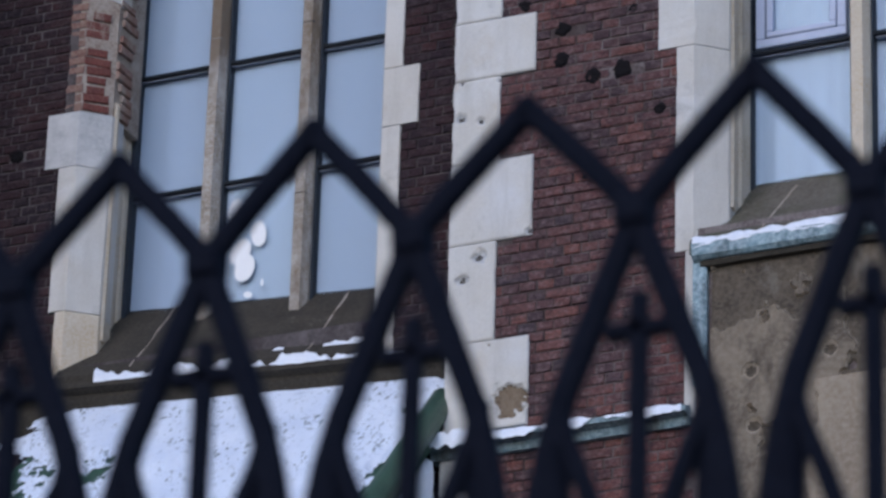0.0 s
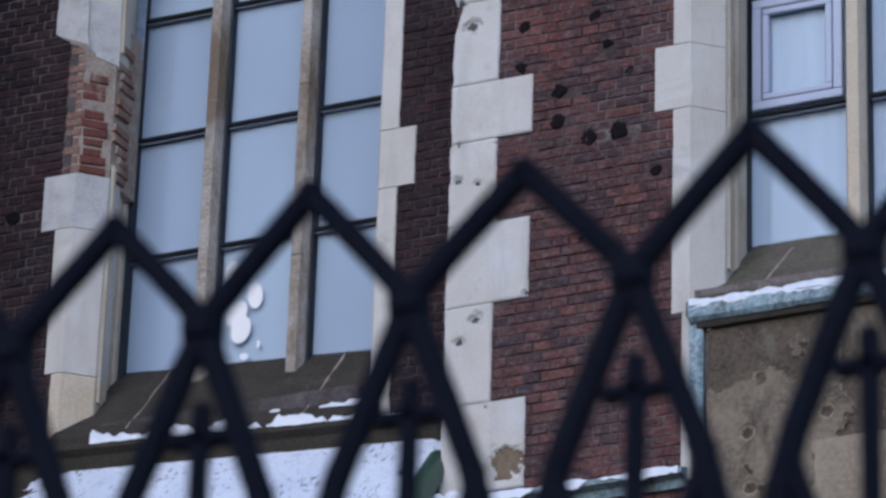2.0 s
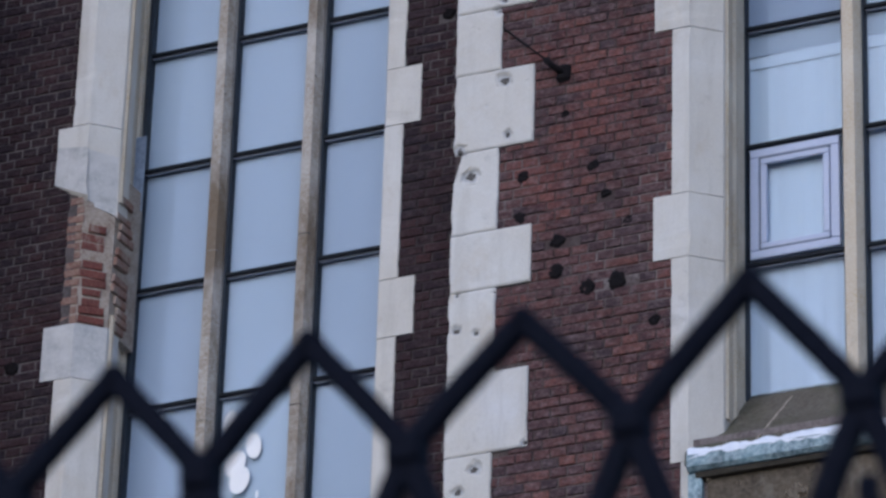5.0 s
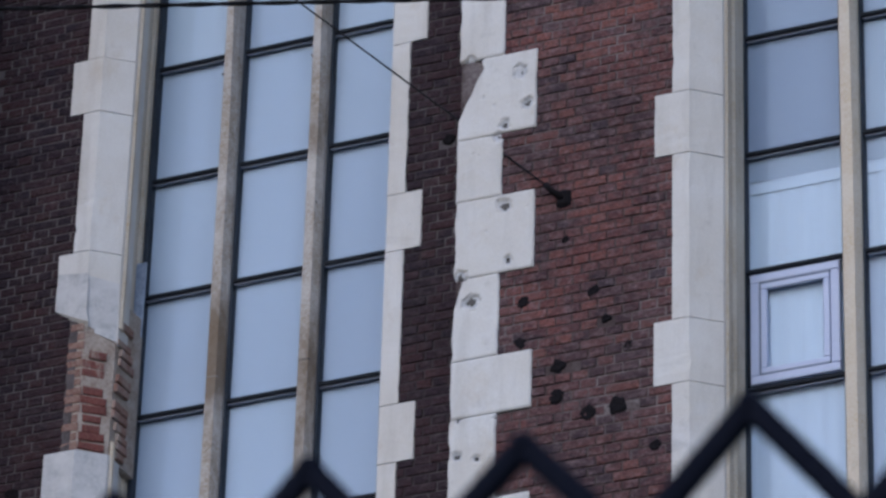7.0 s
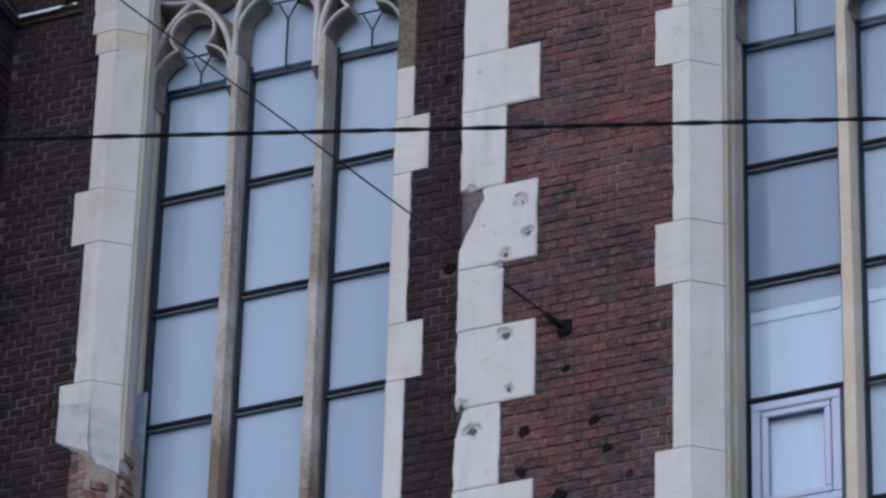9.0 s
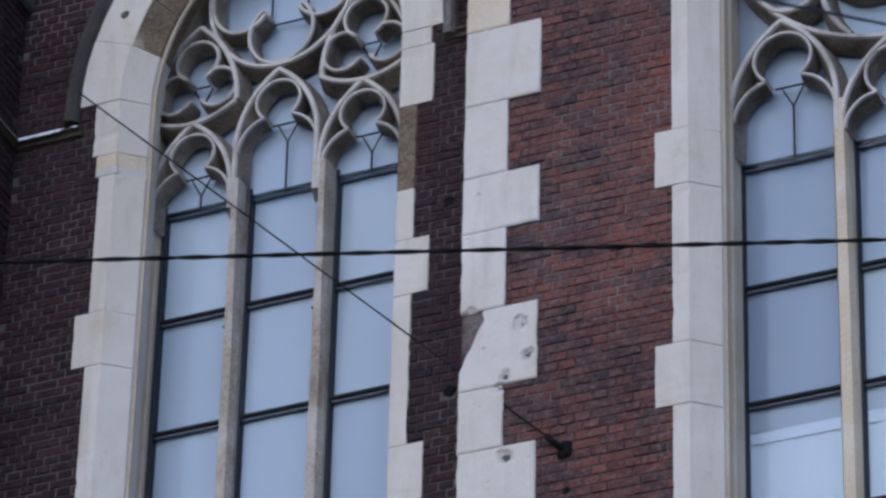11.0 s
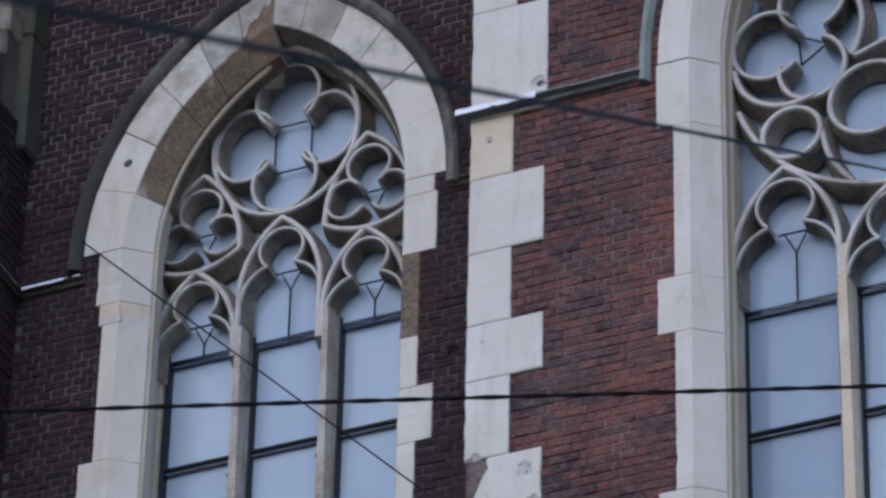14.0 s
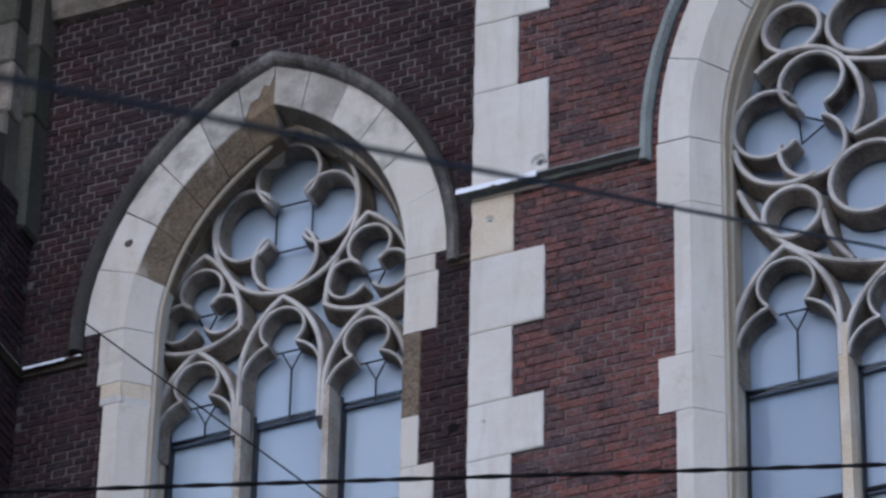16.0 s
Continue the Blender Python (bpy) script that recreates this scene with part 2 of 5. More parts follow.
WIRE.node_tree.nodes["Principled BSDF"].inputs["Specular IOR Level"].default_value = 0.04
SOOT = mottled("soot_pit", (0.005, 0.005, 0.006), (0.009, 0.008, 0.009), (0.016, 0.012, 0.013), 14, 90, bumps=1.0)
SOOT.node_tree.nodes["Principled BSDF"].inputs["Specular IOR Level"].default_value = 0.1
GROUND = mottled("wet_paving", (0.09, 0.088, 0.086), (0.055, 0.054, 0.054), (0.13, 0.13, 0.13), 1.2, 18)

# pale blue tone also carries the sky that the panes reflect
CURTAIN, _nt, _b = material("pale_curtain", 0.9)
_w = noise_out(_nt, 2.2, 4, 0.5, (1.6, 0.3, 0.35))
_nt.links.new(ramp(_nt, _w, [(0.3, (0.525, 0.545, 0.578)), (0.7, (0.56, 0.58, 0.613))]), _b.inputs["Base Color"])

# dimmed copy of the curtain: paints the darker reflection in the right panes
CURTAIN_DIM, _nt, _b = material("dimmed_curtain", 0.9)
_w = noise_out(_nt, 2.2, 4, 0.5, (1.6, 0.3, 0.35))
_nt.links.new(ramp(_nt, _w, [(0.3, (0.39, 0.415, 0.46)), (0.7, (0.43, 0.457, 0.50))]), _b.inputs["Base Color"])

PLEATS, _nt, _b = material("white_pleated_cloth", 0.9)
_w = noise_out(_nt, 9.0, 3, 0.5, (2.2, 0.3, 0.04))
_nt.links.new(ramp(_nt, _w, [(0.3, (0.62, 0.645, 0.68)), (0.7, (0.70, 0.725, 0.755))]), _b.inputs["Base Color"])

GLASS = bpy.data.materials.new("window_glass")
GLASS.use_nodes = True
_nt = GLASS.node_tree
_nt.nodes.remove(_nt.nodes["Principled BSDF"])
_t, _g, _m = (_nt.nodes.new(k) for k in ("ShaderNodeBsdfTransparent", "ShaderNodeBsdfGlossy", "ShaderNodeMixShader"))
_r = _nt.nodes.new("ShaderNodeObjectInfo").outputs["Random"]
_nt.links.new(ramp(_nt, _r, [(0.0, (0.84, 0.885, 0.94)), (1.0, (0.92, 0.965, 1.0))]), _t.inputs[0])
_g.inputs["Roughness"].default_value = 0.04
_g.inputs[0].default_value = (0.75, 0.87, 1.0, 1)
_m.inputs[0].default_value = 0.014
_nt.links.new(_t.outputs[0], _m.inputs[1])
_nt.links.new(_g.outputs[0], _m.inputs[2])
_nt.links.new(_m.outputs[0], _nt.nodes["Material Output"].inputs[0])


# ---------------------------------------------------------------- builders
def mesh_of(name, verts, faces, mat, smooth=False):
    me = bpy.data.meshes.new(name)
    me.from_pydata([tuple(v) for v in verts], [], [tuple(f) for f in faces])
    bm = bmesh.new()
    bm.from_mesh(me)
    bmesh.ops.recalc_face_normals(bm, faces=bm.faces)
    bm.to_mesh(me)
    bm.free()
    me.materials.append(mat)
    if smooth:
        for p in me.polygons:
            p.use_smooth = True
    return me


def solid(name, verts, faces, mat, parent=None, label="", smooth=False):
    ob = new(name, mesh_of(name, verts, faces, mat, smooth))
    ob.parent = parent
    return tagged(ob, label) if label else ob


def part(name, bm, mat, parent=None, label=""):
    me = bpy.data.meshes.new(name)
    bmesh.ops.recalc_face_normals(bm, faces=bm.faces)
    bm.to_mesh(me)
    bm.free()
    me.materials.append(mat)
    ob = new(name, me)
    ob.parent = parent
    return tagged(ob, label) if label else ob


def thing(name, label, category, group="", kind="", at=(0, 0, 0)):
    ob = new(name)
    ob.location = at
    return tagged(ob, label, category, group, kind)


def loft(rings, closed=False, caps=True):
    """Verts and faces of a skin over rings of equal length (each ring is a closed loop)."""
    n = len(rings[0])
    verts = [v for r in rings for v in r]
    faces = []
    count = len(rings)
    for i in range(count if closed else count - 1):
        a, b = i * n, ((i + 1) % count) * n
        for k in range(n):
            j = (k + 1) % n
            faces.append((a + k, a + j, b + j, b + k))
    if caps and not closed:
        faces.append(tuple(range(n)))
        faces.append(tuple((count - 1) * n + k for k in range(n)))
    return verts, faces


def block(x0, x1, y0, y1, z0, z1, c=0.008, wob=0.0, seed=0):
    """A dressed block with chamfered arrises on its front (low y) and slightly uneven corners."""
    rnd = random.Random(seed)
    bm = bmesh.new()
    bmesh.ops.create_cube(bm, size=1)
    for v in bm.verts:
        v.co = Vector((x0 + (v.co.x + 0.5) * (x1 - x0), y0 + (v.co.y + 0.5) * (y1 - y0), z0 + (v.co.z + 0.5) * (z1 - z0)))
    bmesh.ops.bevel(bm, geom=list(bm.edges), offset=c, segments=1, affect="EDGES")
    if wob:
        for v in bm.verts:
            v.co += Vector((rnd.uniform(-wob, wob), rnd.uniform(-wob, wob) * 0.4, rnd.uniform(-wob, wob)))
    return bm


def tube(pts, r, sides=8):
    """Rings round a line of points."""
    rings = []
    pts = [Vector(p) for p in pts]
    for i, p in enumerate(pts):
        d = (pts[min(i + 1, len(pts) - 1)] - pts[max(i - 1, 0)]).normalized()
        a = d.cross(Vector((0, 0, 1)) if abs(d.z) < 0.95 else Vector((1, 0, 0))).normalized()
        b = d.cross(a)
        rings.append([p + r * (math.cos(2 * math.pi * k / sides) * a + math.sin(2 * math.pi * k / sides) * b) for k in range(sides)])
    return loft(rings)


class Arch:
    """A pointed opening: centre, half width, height of the springing, radius, height of the sill."""

    def __init__(self, cx, a, zs, r, sill, front):
        self.cx, self.a, self.zs, self.r, self.sill, self.front = cx, a, zs, r, sill, front

    def apex(self, o=0.0):
        return self.zs + math.sqrt((self.r - o) ** 2 - (self.r - self.a) ** 2)

    def end(self, o=0.0):
        return math.acos((self.r - self.a) / (self.r - o))

    def on_arc(self, o, f, side):
        """A point a fraction f up the arc (0 at the springing, 1 at the apex), offset o inwards."""
        t = f * self.end(o)
        u = (self.r - o) * math.cos(t) - (self.r - self.a)
        return self.cx + side * u, self.zs + (self.r - o) * math.sin(t)

    def half(self, z, o=0.0):
        """Half width of the opening at a height, offset o inwards (0 outside it)."""
        if z < self.zs:
            return self.a - o
        d = (self.r - o) ** 2 - (z - self.zs) ** 2
        return max(0.0, math.sqrt(d) - (self.r - self.a)) if d > 0 else 0.0

    def path(self, o, bottom, n=14):
        pts = [(self.cx - (self.a - o), bottom)]
        pts += [self.on_arc(o, k / n, -1) for k in range(n + 1)]
        pts += [self.on_arc(o, 1 - k / n, 1) for k in range(1, n + 1)]
        return pts + [(self.cx + (self.a - o), bottom)]


RIGHT_Y, LEFT_Y = 25.0, 25.6
AL = Arch(-12.838, 1.142, 22.5, 1.99, 15.45, LEFT_Y)
AR = Arch(-7.505, 1.755, 22.5, 2.96, 15.40, RIGHT_Y)
COURSE = 0.0722
CORNER = -10.92
INNER = -14.85


def wall_backing(name, x0, x1, z0, z1, arch, thick, mat, label):
    """The mortared core of a wall with a pointed opening through it, 7 mm behind the brick faces."""
    bm = bmesh.new()
    y = arch.front + 0.007
    o = -0.06

    def quad(pts):
        bm.faces.new([bm.verts.new((px, y, pz)) for px, pz in pts])

    l, r = arch.cx - arch.a + o, arch.cx + arch.a - o
    quad([(x0, z0), (l, z0), (l, z1), (x0, z1)])
    if r < x1:
        quad([(r, z0), (x1, z0), (x1, z1), (r, z1)])
    quad([(l, z0), (r, z0), (r, arch.sill), (l, arch.sill)])
    up = arch.path(o, arch.sill)[1:-1]
    for (ax, az), (bx, bz) in zip(up, up[1:]):
        quad([(ax, az), (bx, bz), (bx, z1), (ax, z1)])
    bmesh.ops.remove_doubles(bm, verts=bm.verts, dist=1e-5)
    ext = bmesh.ops.extrude_face_region(bm, geom=list(bm.faces))
    for v in ext["geom"]:
        if isinstance(v, bmesh.types.BMVert):
            v.co.y += thick
    ob = part(name, bm, mat)
    return tagged(ob, label, "wall", kind="structure")


wall_right = wall_backing("wall_right", CORNER + 0.01, -4.6, 0.0, 27.0, AR, 0.75, MORTAR, "dark red brick church wall with pale stone corner blocks")
wall_left = wall_backing("wall_left", INNER, CORNER + 0.3, 0.0, 27.0, AL, 0.75, MORTAR_LIGHT, "dark red brick church wall round a pointed window")


# ---------------------------------------------------------------- dressed stone
def dressed(name, parent, x0, x1, z0, z1, front, depth, seed, craters=(), ragged=(0, 0), cell=0.013, mat=None, lost=(0, 1)):
    """A stone with a finely meshed face: shot craters (x, z, radius), ragged side edges, worn arrises."""
    nx, nz = max(3, int((x1 - x0) / cell)), max(3, int((z1 - z0) / cell))
    z0, z1 = z0 + 0.003, z1 - 0.003
    verts, faces, mats = [], [], []
    scar = {}
    for i in range(nx + 1):
        for k in range(nz + 1):
            u, w = i / nx, k / nz
            x, z, y = x0 + (x1 - x0) * u, z0 + (z1 - z0) * w, front
            edge = min(u * (x1 - x0), (1 - u) * (x1 - x0), w * (z1 - z0), (1 - w) * (z1 - z0))
            nval = noise.noise(Vector((x * 9, z * 9, seed * 3.1)))
            y += 0.0025 * nval + (0.007 if edge < 1e-6 else 0.0)
            if i == 0 and ragged[0]:
                x += ragged[0] * max(0.0, noise.noise(Vector((seed * 1.7, z * 7, 2.0))) + 0.15)
            if i == nx and ragged[1]:
                x -= ragged[1] * max(0.0, noise.noise(Vector((seed * 2.7, z * 9, 5.0))) + 0.1)
            if lost[0]:
                gone = lost[0] * min(1.0, max(0.0, 1.25 * (1 - (z1 - z) / lost[1]))) * (1 + .25 * noise.noise(Vector((z * 11, seed, 1))))
                x += gone * (1 - u) ** 3 if i else gone
            for cx, cz, r in craters:
                d = math.hypot(x - cx, z - cz) / r + 0.45 * noise.noise(Vector((x * 22, z * 22, seed))) + 0.12 * noise.noise(Vector((x * 70, z * 70, seed)))
                if d < 1:
                    y += min(0.02, (1 - d * d) * min(0.05, r * 0.55) + 0.004 * noise.noise(Vector((x * 60, z * 60, 3))))
                    scar[len(verts)] = d
            verts.append((x, y, z))
    g = nz + 1
    for i in range(nx):
        for k in range(nz):
            q = (i * g + k, (i + 1) * g + k, (i + 1) * g + k + 1, i * g + k + 1)
            faces.append(q)
            hits = sum(v in scar for v in q)
            mean = sum(scar[v] for v in q) / 4 if hits == 4 else 9
            mats.append(1 if mean < 0.42 else 2 if mean < 0.80 else 0)
    loop = [i * g for i in range(nx + 1)] + [nx * g + k for k in range(1, nz + 1)] + [i * g + nz for i in range(nx - 1, -1, -1)] + [k for k in range(nz - 1, 0, -1)]
    base = len(verts)
    for v in loop:
        verts.append((verts[v][0], front + depth, verts[v][2]))
    m = len(loop)
    for i in range(m):
        j = (i + 1) % m
        faces.append((loop[j], loop[i], base + i, base + j))
        mats.append(0)
    me = mesh_of(name, verts, faces, mat or STONE)
    me.materials.append(SCAR)
    me.materials.append(STONE_GREY)
    for p, mi in zip(me.polygons, mats):
        p.material_index = mi
    ob = new(name, me)
    ob.parent = parent
    return ob


# corner of the projecting wall: long and short blocks by turns, from the lower ledge up
CORNER_Z = [14.22, 14.84, 15.54, 16.12, 16.735, 17.165, 17.785, 18.385, 18.87, 19.497, 20.142, 20.608, 21.22, 21.86, 22.38, 23.36, 24.0, 24.62, 25.2, 25.8, 26.4, 27.0]
SHOTS = [(-10.417, 19.07, .055), (-10.47, 19.33, .06), (-10.58, 18.93, .05), (-10.564, 18.30, .065), (-10.535, 17.87, .04), (-10.875, 17.80, .06), (-10.789, 17.60, .07), (-10.72, 16.42, .035),
         (-10.86, 16.46, .045), (-10.705, 15.44, .055), (-10.817, 15.29, .05), (-10.47, 14.40, .13), (-10.855, 19.46, .075), (-10.875, 19.36, .07), (-10.737, 19.185, .017), (-10.62, 18.85, .05), (-10.775, 22.19, .035),
         (-10.66, 19.10, .012), (-10.80, 18.75, .013), (-10.76, 18.72, .010), (-10.69, 18.12, .014), (-10.40, 18.25, .012), (-10.80, 20.45, .018), (-10.87, 20.10, .013), (-10.62, 14.80, .02), (-10.37, 15.57, .03), (-10.40, 22.6, .06), (-10.6, 16.70, .02), (-10.86, 16.72, .025)]
for i, (z0, z1) in enumerate(zip(CORNER_Z, CORNER_Z[1:])):
    right = -10.352 if i % 2 == 0 else -10.592
    if z0 > 22.3:
        right = -10.332 if i % 2 == 0 else -10.572
    near_shots = [c for c in SHOTS if z0 - .08 < c[1] < z1 + .08]
    quoin = dressed("quoin_stone", wall_right, CORNER, right, z0, z1, RIGHT_Y - 0.022, 0.62, i, near_shots, (0.035 if 16 < z0 < 18 else 0.012, 0.008), mat=STONE if i != 13 else STONE_OLD, lost={8: (0.17, 0.46), 5: (0.06, 0.22)}.get(i, (0, 1)))
    if i == 0:  # the lowest block has lost a shallow brown flake instead
        quoin.data.materials[1] = quoin.data.materials[2] = STONE_SPALL

# crumbled core where the corner of one block has gone
dressed("rubble", wall_right, CORNER + .035, CORNER + .21, 19.08, 19.50, RIGHT_Y + .012, 0.2, 77, [(CORNER + .09, 19.40, .09), (CORNER + .05, 19.2, .07)], (0.02, 0.0), mat=SCAR)


def jamb_stone(arch, side, z0, z1, outer, mat, parent, seed, broken=False):
    """One stone of a window jamb: face, splay and deep reveal in one piece."""
    c, f, g = 0.006, arch.front, 0.003
    prof = [(outer, 0.30), (outer, -0.014 + c), (outer + c, -0.014), (-0.004, -0.014), (0.006, -0.006), (0.176, 0.132), (0.182, 0.145), (0.182, 0.30)]
    if side > 0:
        prof = [(min(o, max(0.006, 0.36 * y)) if o > 0 else o, y) for o, y in prof]
    rnd = random.Random(seed)
    rings = []
    n = max(3, int((z1 - z0) / 0.06))
    for k in range(n + 1):
        z = z0 + g + (z1 - z0 - 2 * g) * k / n
        low = max(0.0, 0.80 - k / n)
        ring_k = []
        for i, (o, y) in enumerate(prof):
            chip = max(0.0, noise.noise(Vector((seed * 3.3 + i * .4, z * 8, side))) - 0.25) * 0.026
            x, yy = arch.cx + side * (arch.a - o - (chip if i < 3 else 0)), f + y + rnd.uniform(-.001, .001)
            if i in (3, 4):
                yy += chip
            if broken and i == 3:
                yy = min(yy, f - 0.010)
                x -= side * 0.05 * low * max(0.0, 0.5 + noise.noise(Vector((2.1, z * 14, 3))))
            if broken and i in (4, 5):
                yy += low * (0.030 if i < 5 else 0.015) + 0.02 * low * noise.noise(Vector((i * 2.1, z * 14, 3)))
            drop = 0.0
            if broken and z0 < 20:
                drop = -(1 - k / n) * ((.05, .05, .06, .17, .22, .31, .31, .31)[i] + .03 * noise.noise(Vector((i * 1.9, k, 1))))
            ring_k.append(Vector((x, yy, z + drop)))
        rings.append(ring_k)
    v, fc = loft(rings)
    ob = solid("jamb_stone", v, fc, mat, parent)
    if broken:
        ob.data.materials.append(STONE_GREY)
        for p in ob.data.polygons:
            if p.index < len(prof) * (n - 2) and p.index % len(prof) in (2, 3, 4):
                p.material_index = 1
    return ob


def voussoir(arch, side, f0, f1, outer, mat, parent, seed, soffit):
    """One arch stone, between two fractions of the arc."""
    rnd = random.Random(seed)
    d = rnd.uniform(-.004, .004)
    prof = [(outer, 0.30), (outer, -0.014 + d), (-0.004, -0.014 + d), (0.006, -0.006 + d), (0.176, 0.132), (0.182, 0.145), (0.182, 0.30)]
    spalled = mat is STONE_BROWN
    if spalled:
        mat, soffit = STONE_SOOTED, STONE_SPALL
        prof[2:4] = [(-0.155, -0.014), (-0.130, -0.005), (-0.004, 0.002), (0.010, 0.012)]
    if side > 0:
        prof = [(min(o, max(0.006, 0.36 * y)) if o > 0 else o, y) for o, y in prof]
    rings = []
    n = 14 if spalled else 4
    for k in range(n + 1):
        fr = f0 + 0.0018 + (f1 - f0 - 0.0036) * k / n
        ring = []
        for q, (o, y) in enumerate(prof):
            if spalled and q in (2, 3):
                o = -0.03 - 0.19 * (k / n) ** 0.7 + 0.05 * noise.noise(Vector((k * .45, 7.3, 1.0))) + 0.018 * (q - 2)
            x, z = arch.on_arc(o, fr, side)
            ring.append(Vector((x, arch.front + y, z)))
        rings.append(ring)
    v, fc = loft(rings)
    ob = solid("voussoir", v, fc, mat, parent)
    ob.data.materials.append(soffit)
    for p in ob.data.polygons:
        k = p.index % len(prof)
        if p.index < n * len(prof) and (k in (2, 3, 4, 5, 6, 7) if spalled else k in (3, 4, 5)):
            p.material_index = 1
    return ob


def jambs(arch, side, stones, parent):
    for i, (z0, z1, out, mat) in enumerate(stones):
        jamb_stone(arch, side, z0, z1, out, mat, parent, i + int(100 * (2 + side)), side < 0 and z0 in (18.60, 21.83) and arch is AL)


def window_thing(name, label):
    return thing(name, label, "window", kind="structure")


window_left = window_thing("window_1", "tall pointed gothic church window with stone tracery and grey panes")
window_right = window_thing("window_2", "wide pointed gothic church window with circular stone tracery")
LG, SH = -0.245, -0.135
jambs(AL, -1, [(15.2, 15.88, -.085, STONE_OLD), (15.88, 16.985, SH, STONE), (16.985, 17.41, LG, STONE_GREY), (18.60, 19.005, LG, STONE), (19.005, 20.172, SH, STONE), (20.172, 20.63, LG, STONE), (20.63, 21.83, SH, STONE), (21.83, 22.02, -.165, STONE_OLD), (22.02, 22.5, -.20, STONE)], window_left)
jambs(AL, 1, [(15.2, 16.86, SH, STONE), (16.86, 17.304, -.26, STONE), (17.304, 18.505, SH, STONE), (18.505, 18.96, -.26, STONE), (18.96, 20.20, SH, STONE), (20.20, 20.666, -.26, STONE), (20.666, 21.1, SH, STONE), (21.1, 21.83, SH, STONE_BROWN), (21.83, 22.348, -.26, STONE), (22.348, 22.5, -.235, STONE)], window_left)
jambs(AR, -1, [(15.25, 16.715, -.125, STONE), (16.715, 17.186, -.25, STONE), (17.186, 18.437, -.125, STONE), (18.437, 18.92, -.25, STONE), (18.92, 20.19, -.125, STONE), (20.19, 20.65, -.25, STONE), (20.65, 21.942, -.125, STONE), (21.942, 22.5, -.25, STONE)], window_right)
jambs(AR, 1, [(15.25, 18.4, -.125, STONE), (18.4, 22.5, -.25, STONE)], window_right)
for arch, win, stops in ((AL, window_left, [0, .22, .41, .58, .74, .88, 1]), (AR, window_right, [0, .2, .38, .55, .7, .85, 1])):
    for side in (-1, 1):
        for i, (f0, f1) in enumerate(zip(stops, stops[1:])):
            # darker undersides: brown crust on left arcs, dark grey stone on right arcs
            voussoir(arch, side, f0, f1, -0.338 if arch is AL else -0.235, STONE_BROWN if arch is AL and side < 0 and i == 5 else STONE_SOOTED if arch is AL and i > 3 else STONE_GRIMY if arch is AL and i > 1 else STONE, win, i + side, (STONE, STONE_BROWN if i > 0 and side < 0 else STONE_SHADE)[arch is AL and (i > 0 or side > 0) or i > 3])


def swept(arch, name, prof, mat, parent, bottom, label="", left_foot=None):
    """A moulding that runs up one jamb, over the arch and down the other."""
    paths = []
    for o, y in prof:
        left, right = arch.path(o, bottom), arch.path(min(o, 0.36 * y) if o > 0 else o, bottom)
        mid = len(left) // 2
        paths.append(left[:mid] + [((left[mid][0] + right[mid][0]) / 2, (left[mid][1] + right[mid][1]) / 2)] + right[mid + 1:])
    rings = [[Vector((paths[k][i][0], arch.front + prof[k][1], paths[k][i][1])) for k in range(len(prof))] for i in range(len(paths[0]))]
    if left_foot:
        for p in rings[0]:
            p.z = left_foot + 0.03 * noise.noise(p * 9)
    v, f = loft(rings)
    return solid(name, v, f, mat, parent, label)


INNER_MOULD = [(0.10, 0.60), (0.172, 0.165), (0.185, 0.155), (0.198, 0.170), (0.198, 0.195), (0.184, 0.215), (0.183, 0.30), (0.196, 0.32), (0.196, 0.36), (0.184, 0.40), (0.184, 0.60)]
swept(AL, "inner_moulding", [(o if y < .2 or o < .15 else o - .105, y) for o, y in INNER_MOULD], STONE_OLD, window_left, 15.7, "yellowish weathered stone moulding", 18.42)
v, f = loft([[Vector((AL.cx - AL.a + (o if y < .2 or o < .15 else o - .105), LEFT_Y + y, z + (.05 * noise.noise(Vector((o * 30, y * 20, 1))) if z > 17 else 0))) for o, y in INNER_MOULD] for z in (15.7, 16.6, 17.50)])
solid("inner_moulding", v, f, STONE_OLD, window_left, "yellowish weathered stone moulding, broken off")
swept(AR, "inner_moulding", INNER_MOULD, STONE_OLD, window_right, 15.6, "yellowish weathered stone moulding")
HOOD = [(-0.330, 0.02), (-0.330, -0.03), (-0.345, -0.06), (-0.375, -0.085), (-0.415, -0.09), (-0.438, -0.055), (-0.445, 0.02)]
HOOD_SLIM = [(-0.285, 0.02), (-0.285, -0.03), (-0.315, -0.075), (-0.345, -0.085), (-0.365, -0.055), (-0.365, 0.02)]
for arch, win in ((AL, window_left), (AR, window_right)):
    swept(arch, "hood_mould", HOOD if arch is AL else HOOD_SLIM, HOODS if arch is AL else COVER, win, 22.36, "sooty projecting drip mould over the arch")


# ---------------------------------------------------------------- tracery and glazing
LAYER = [0]


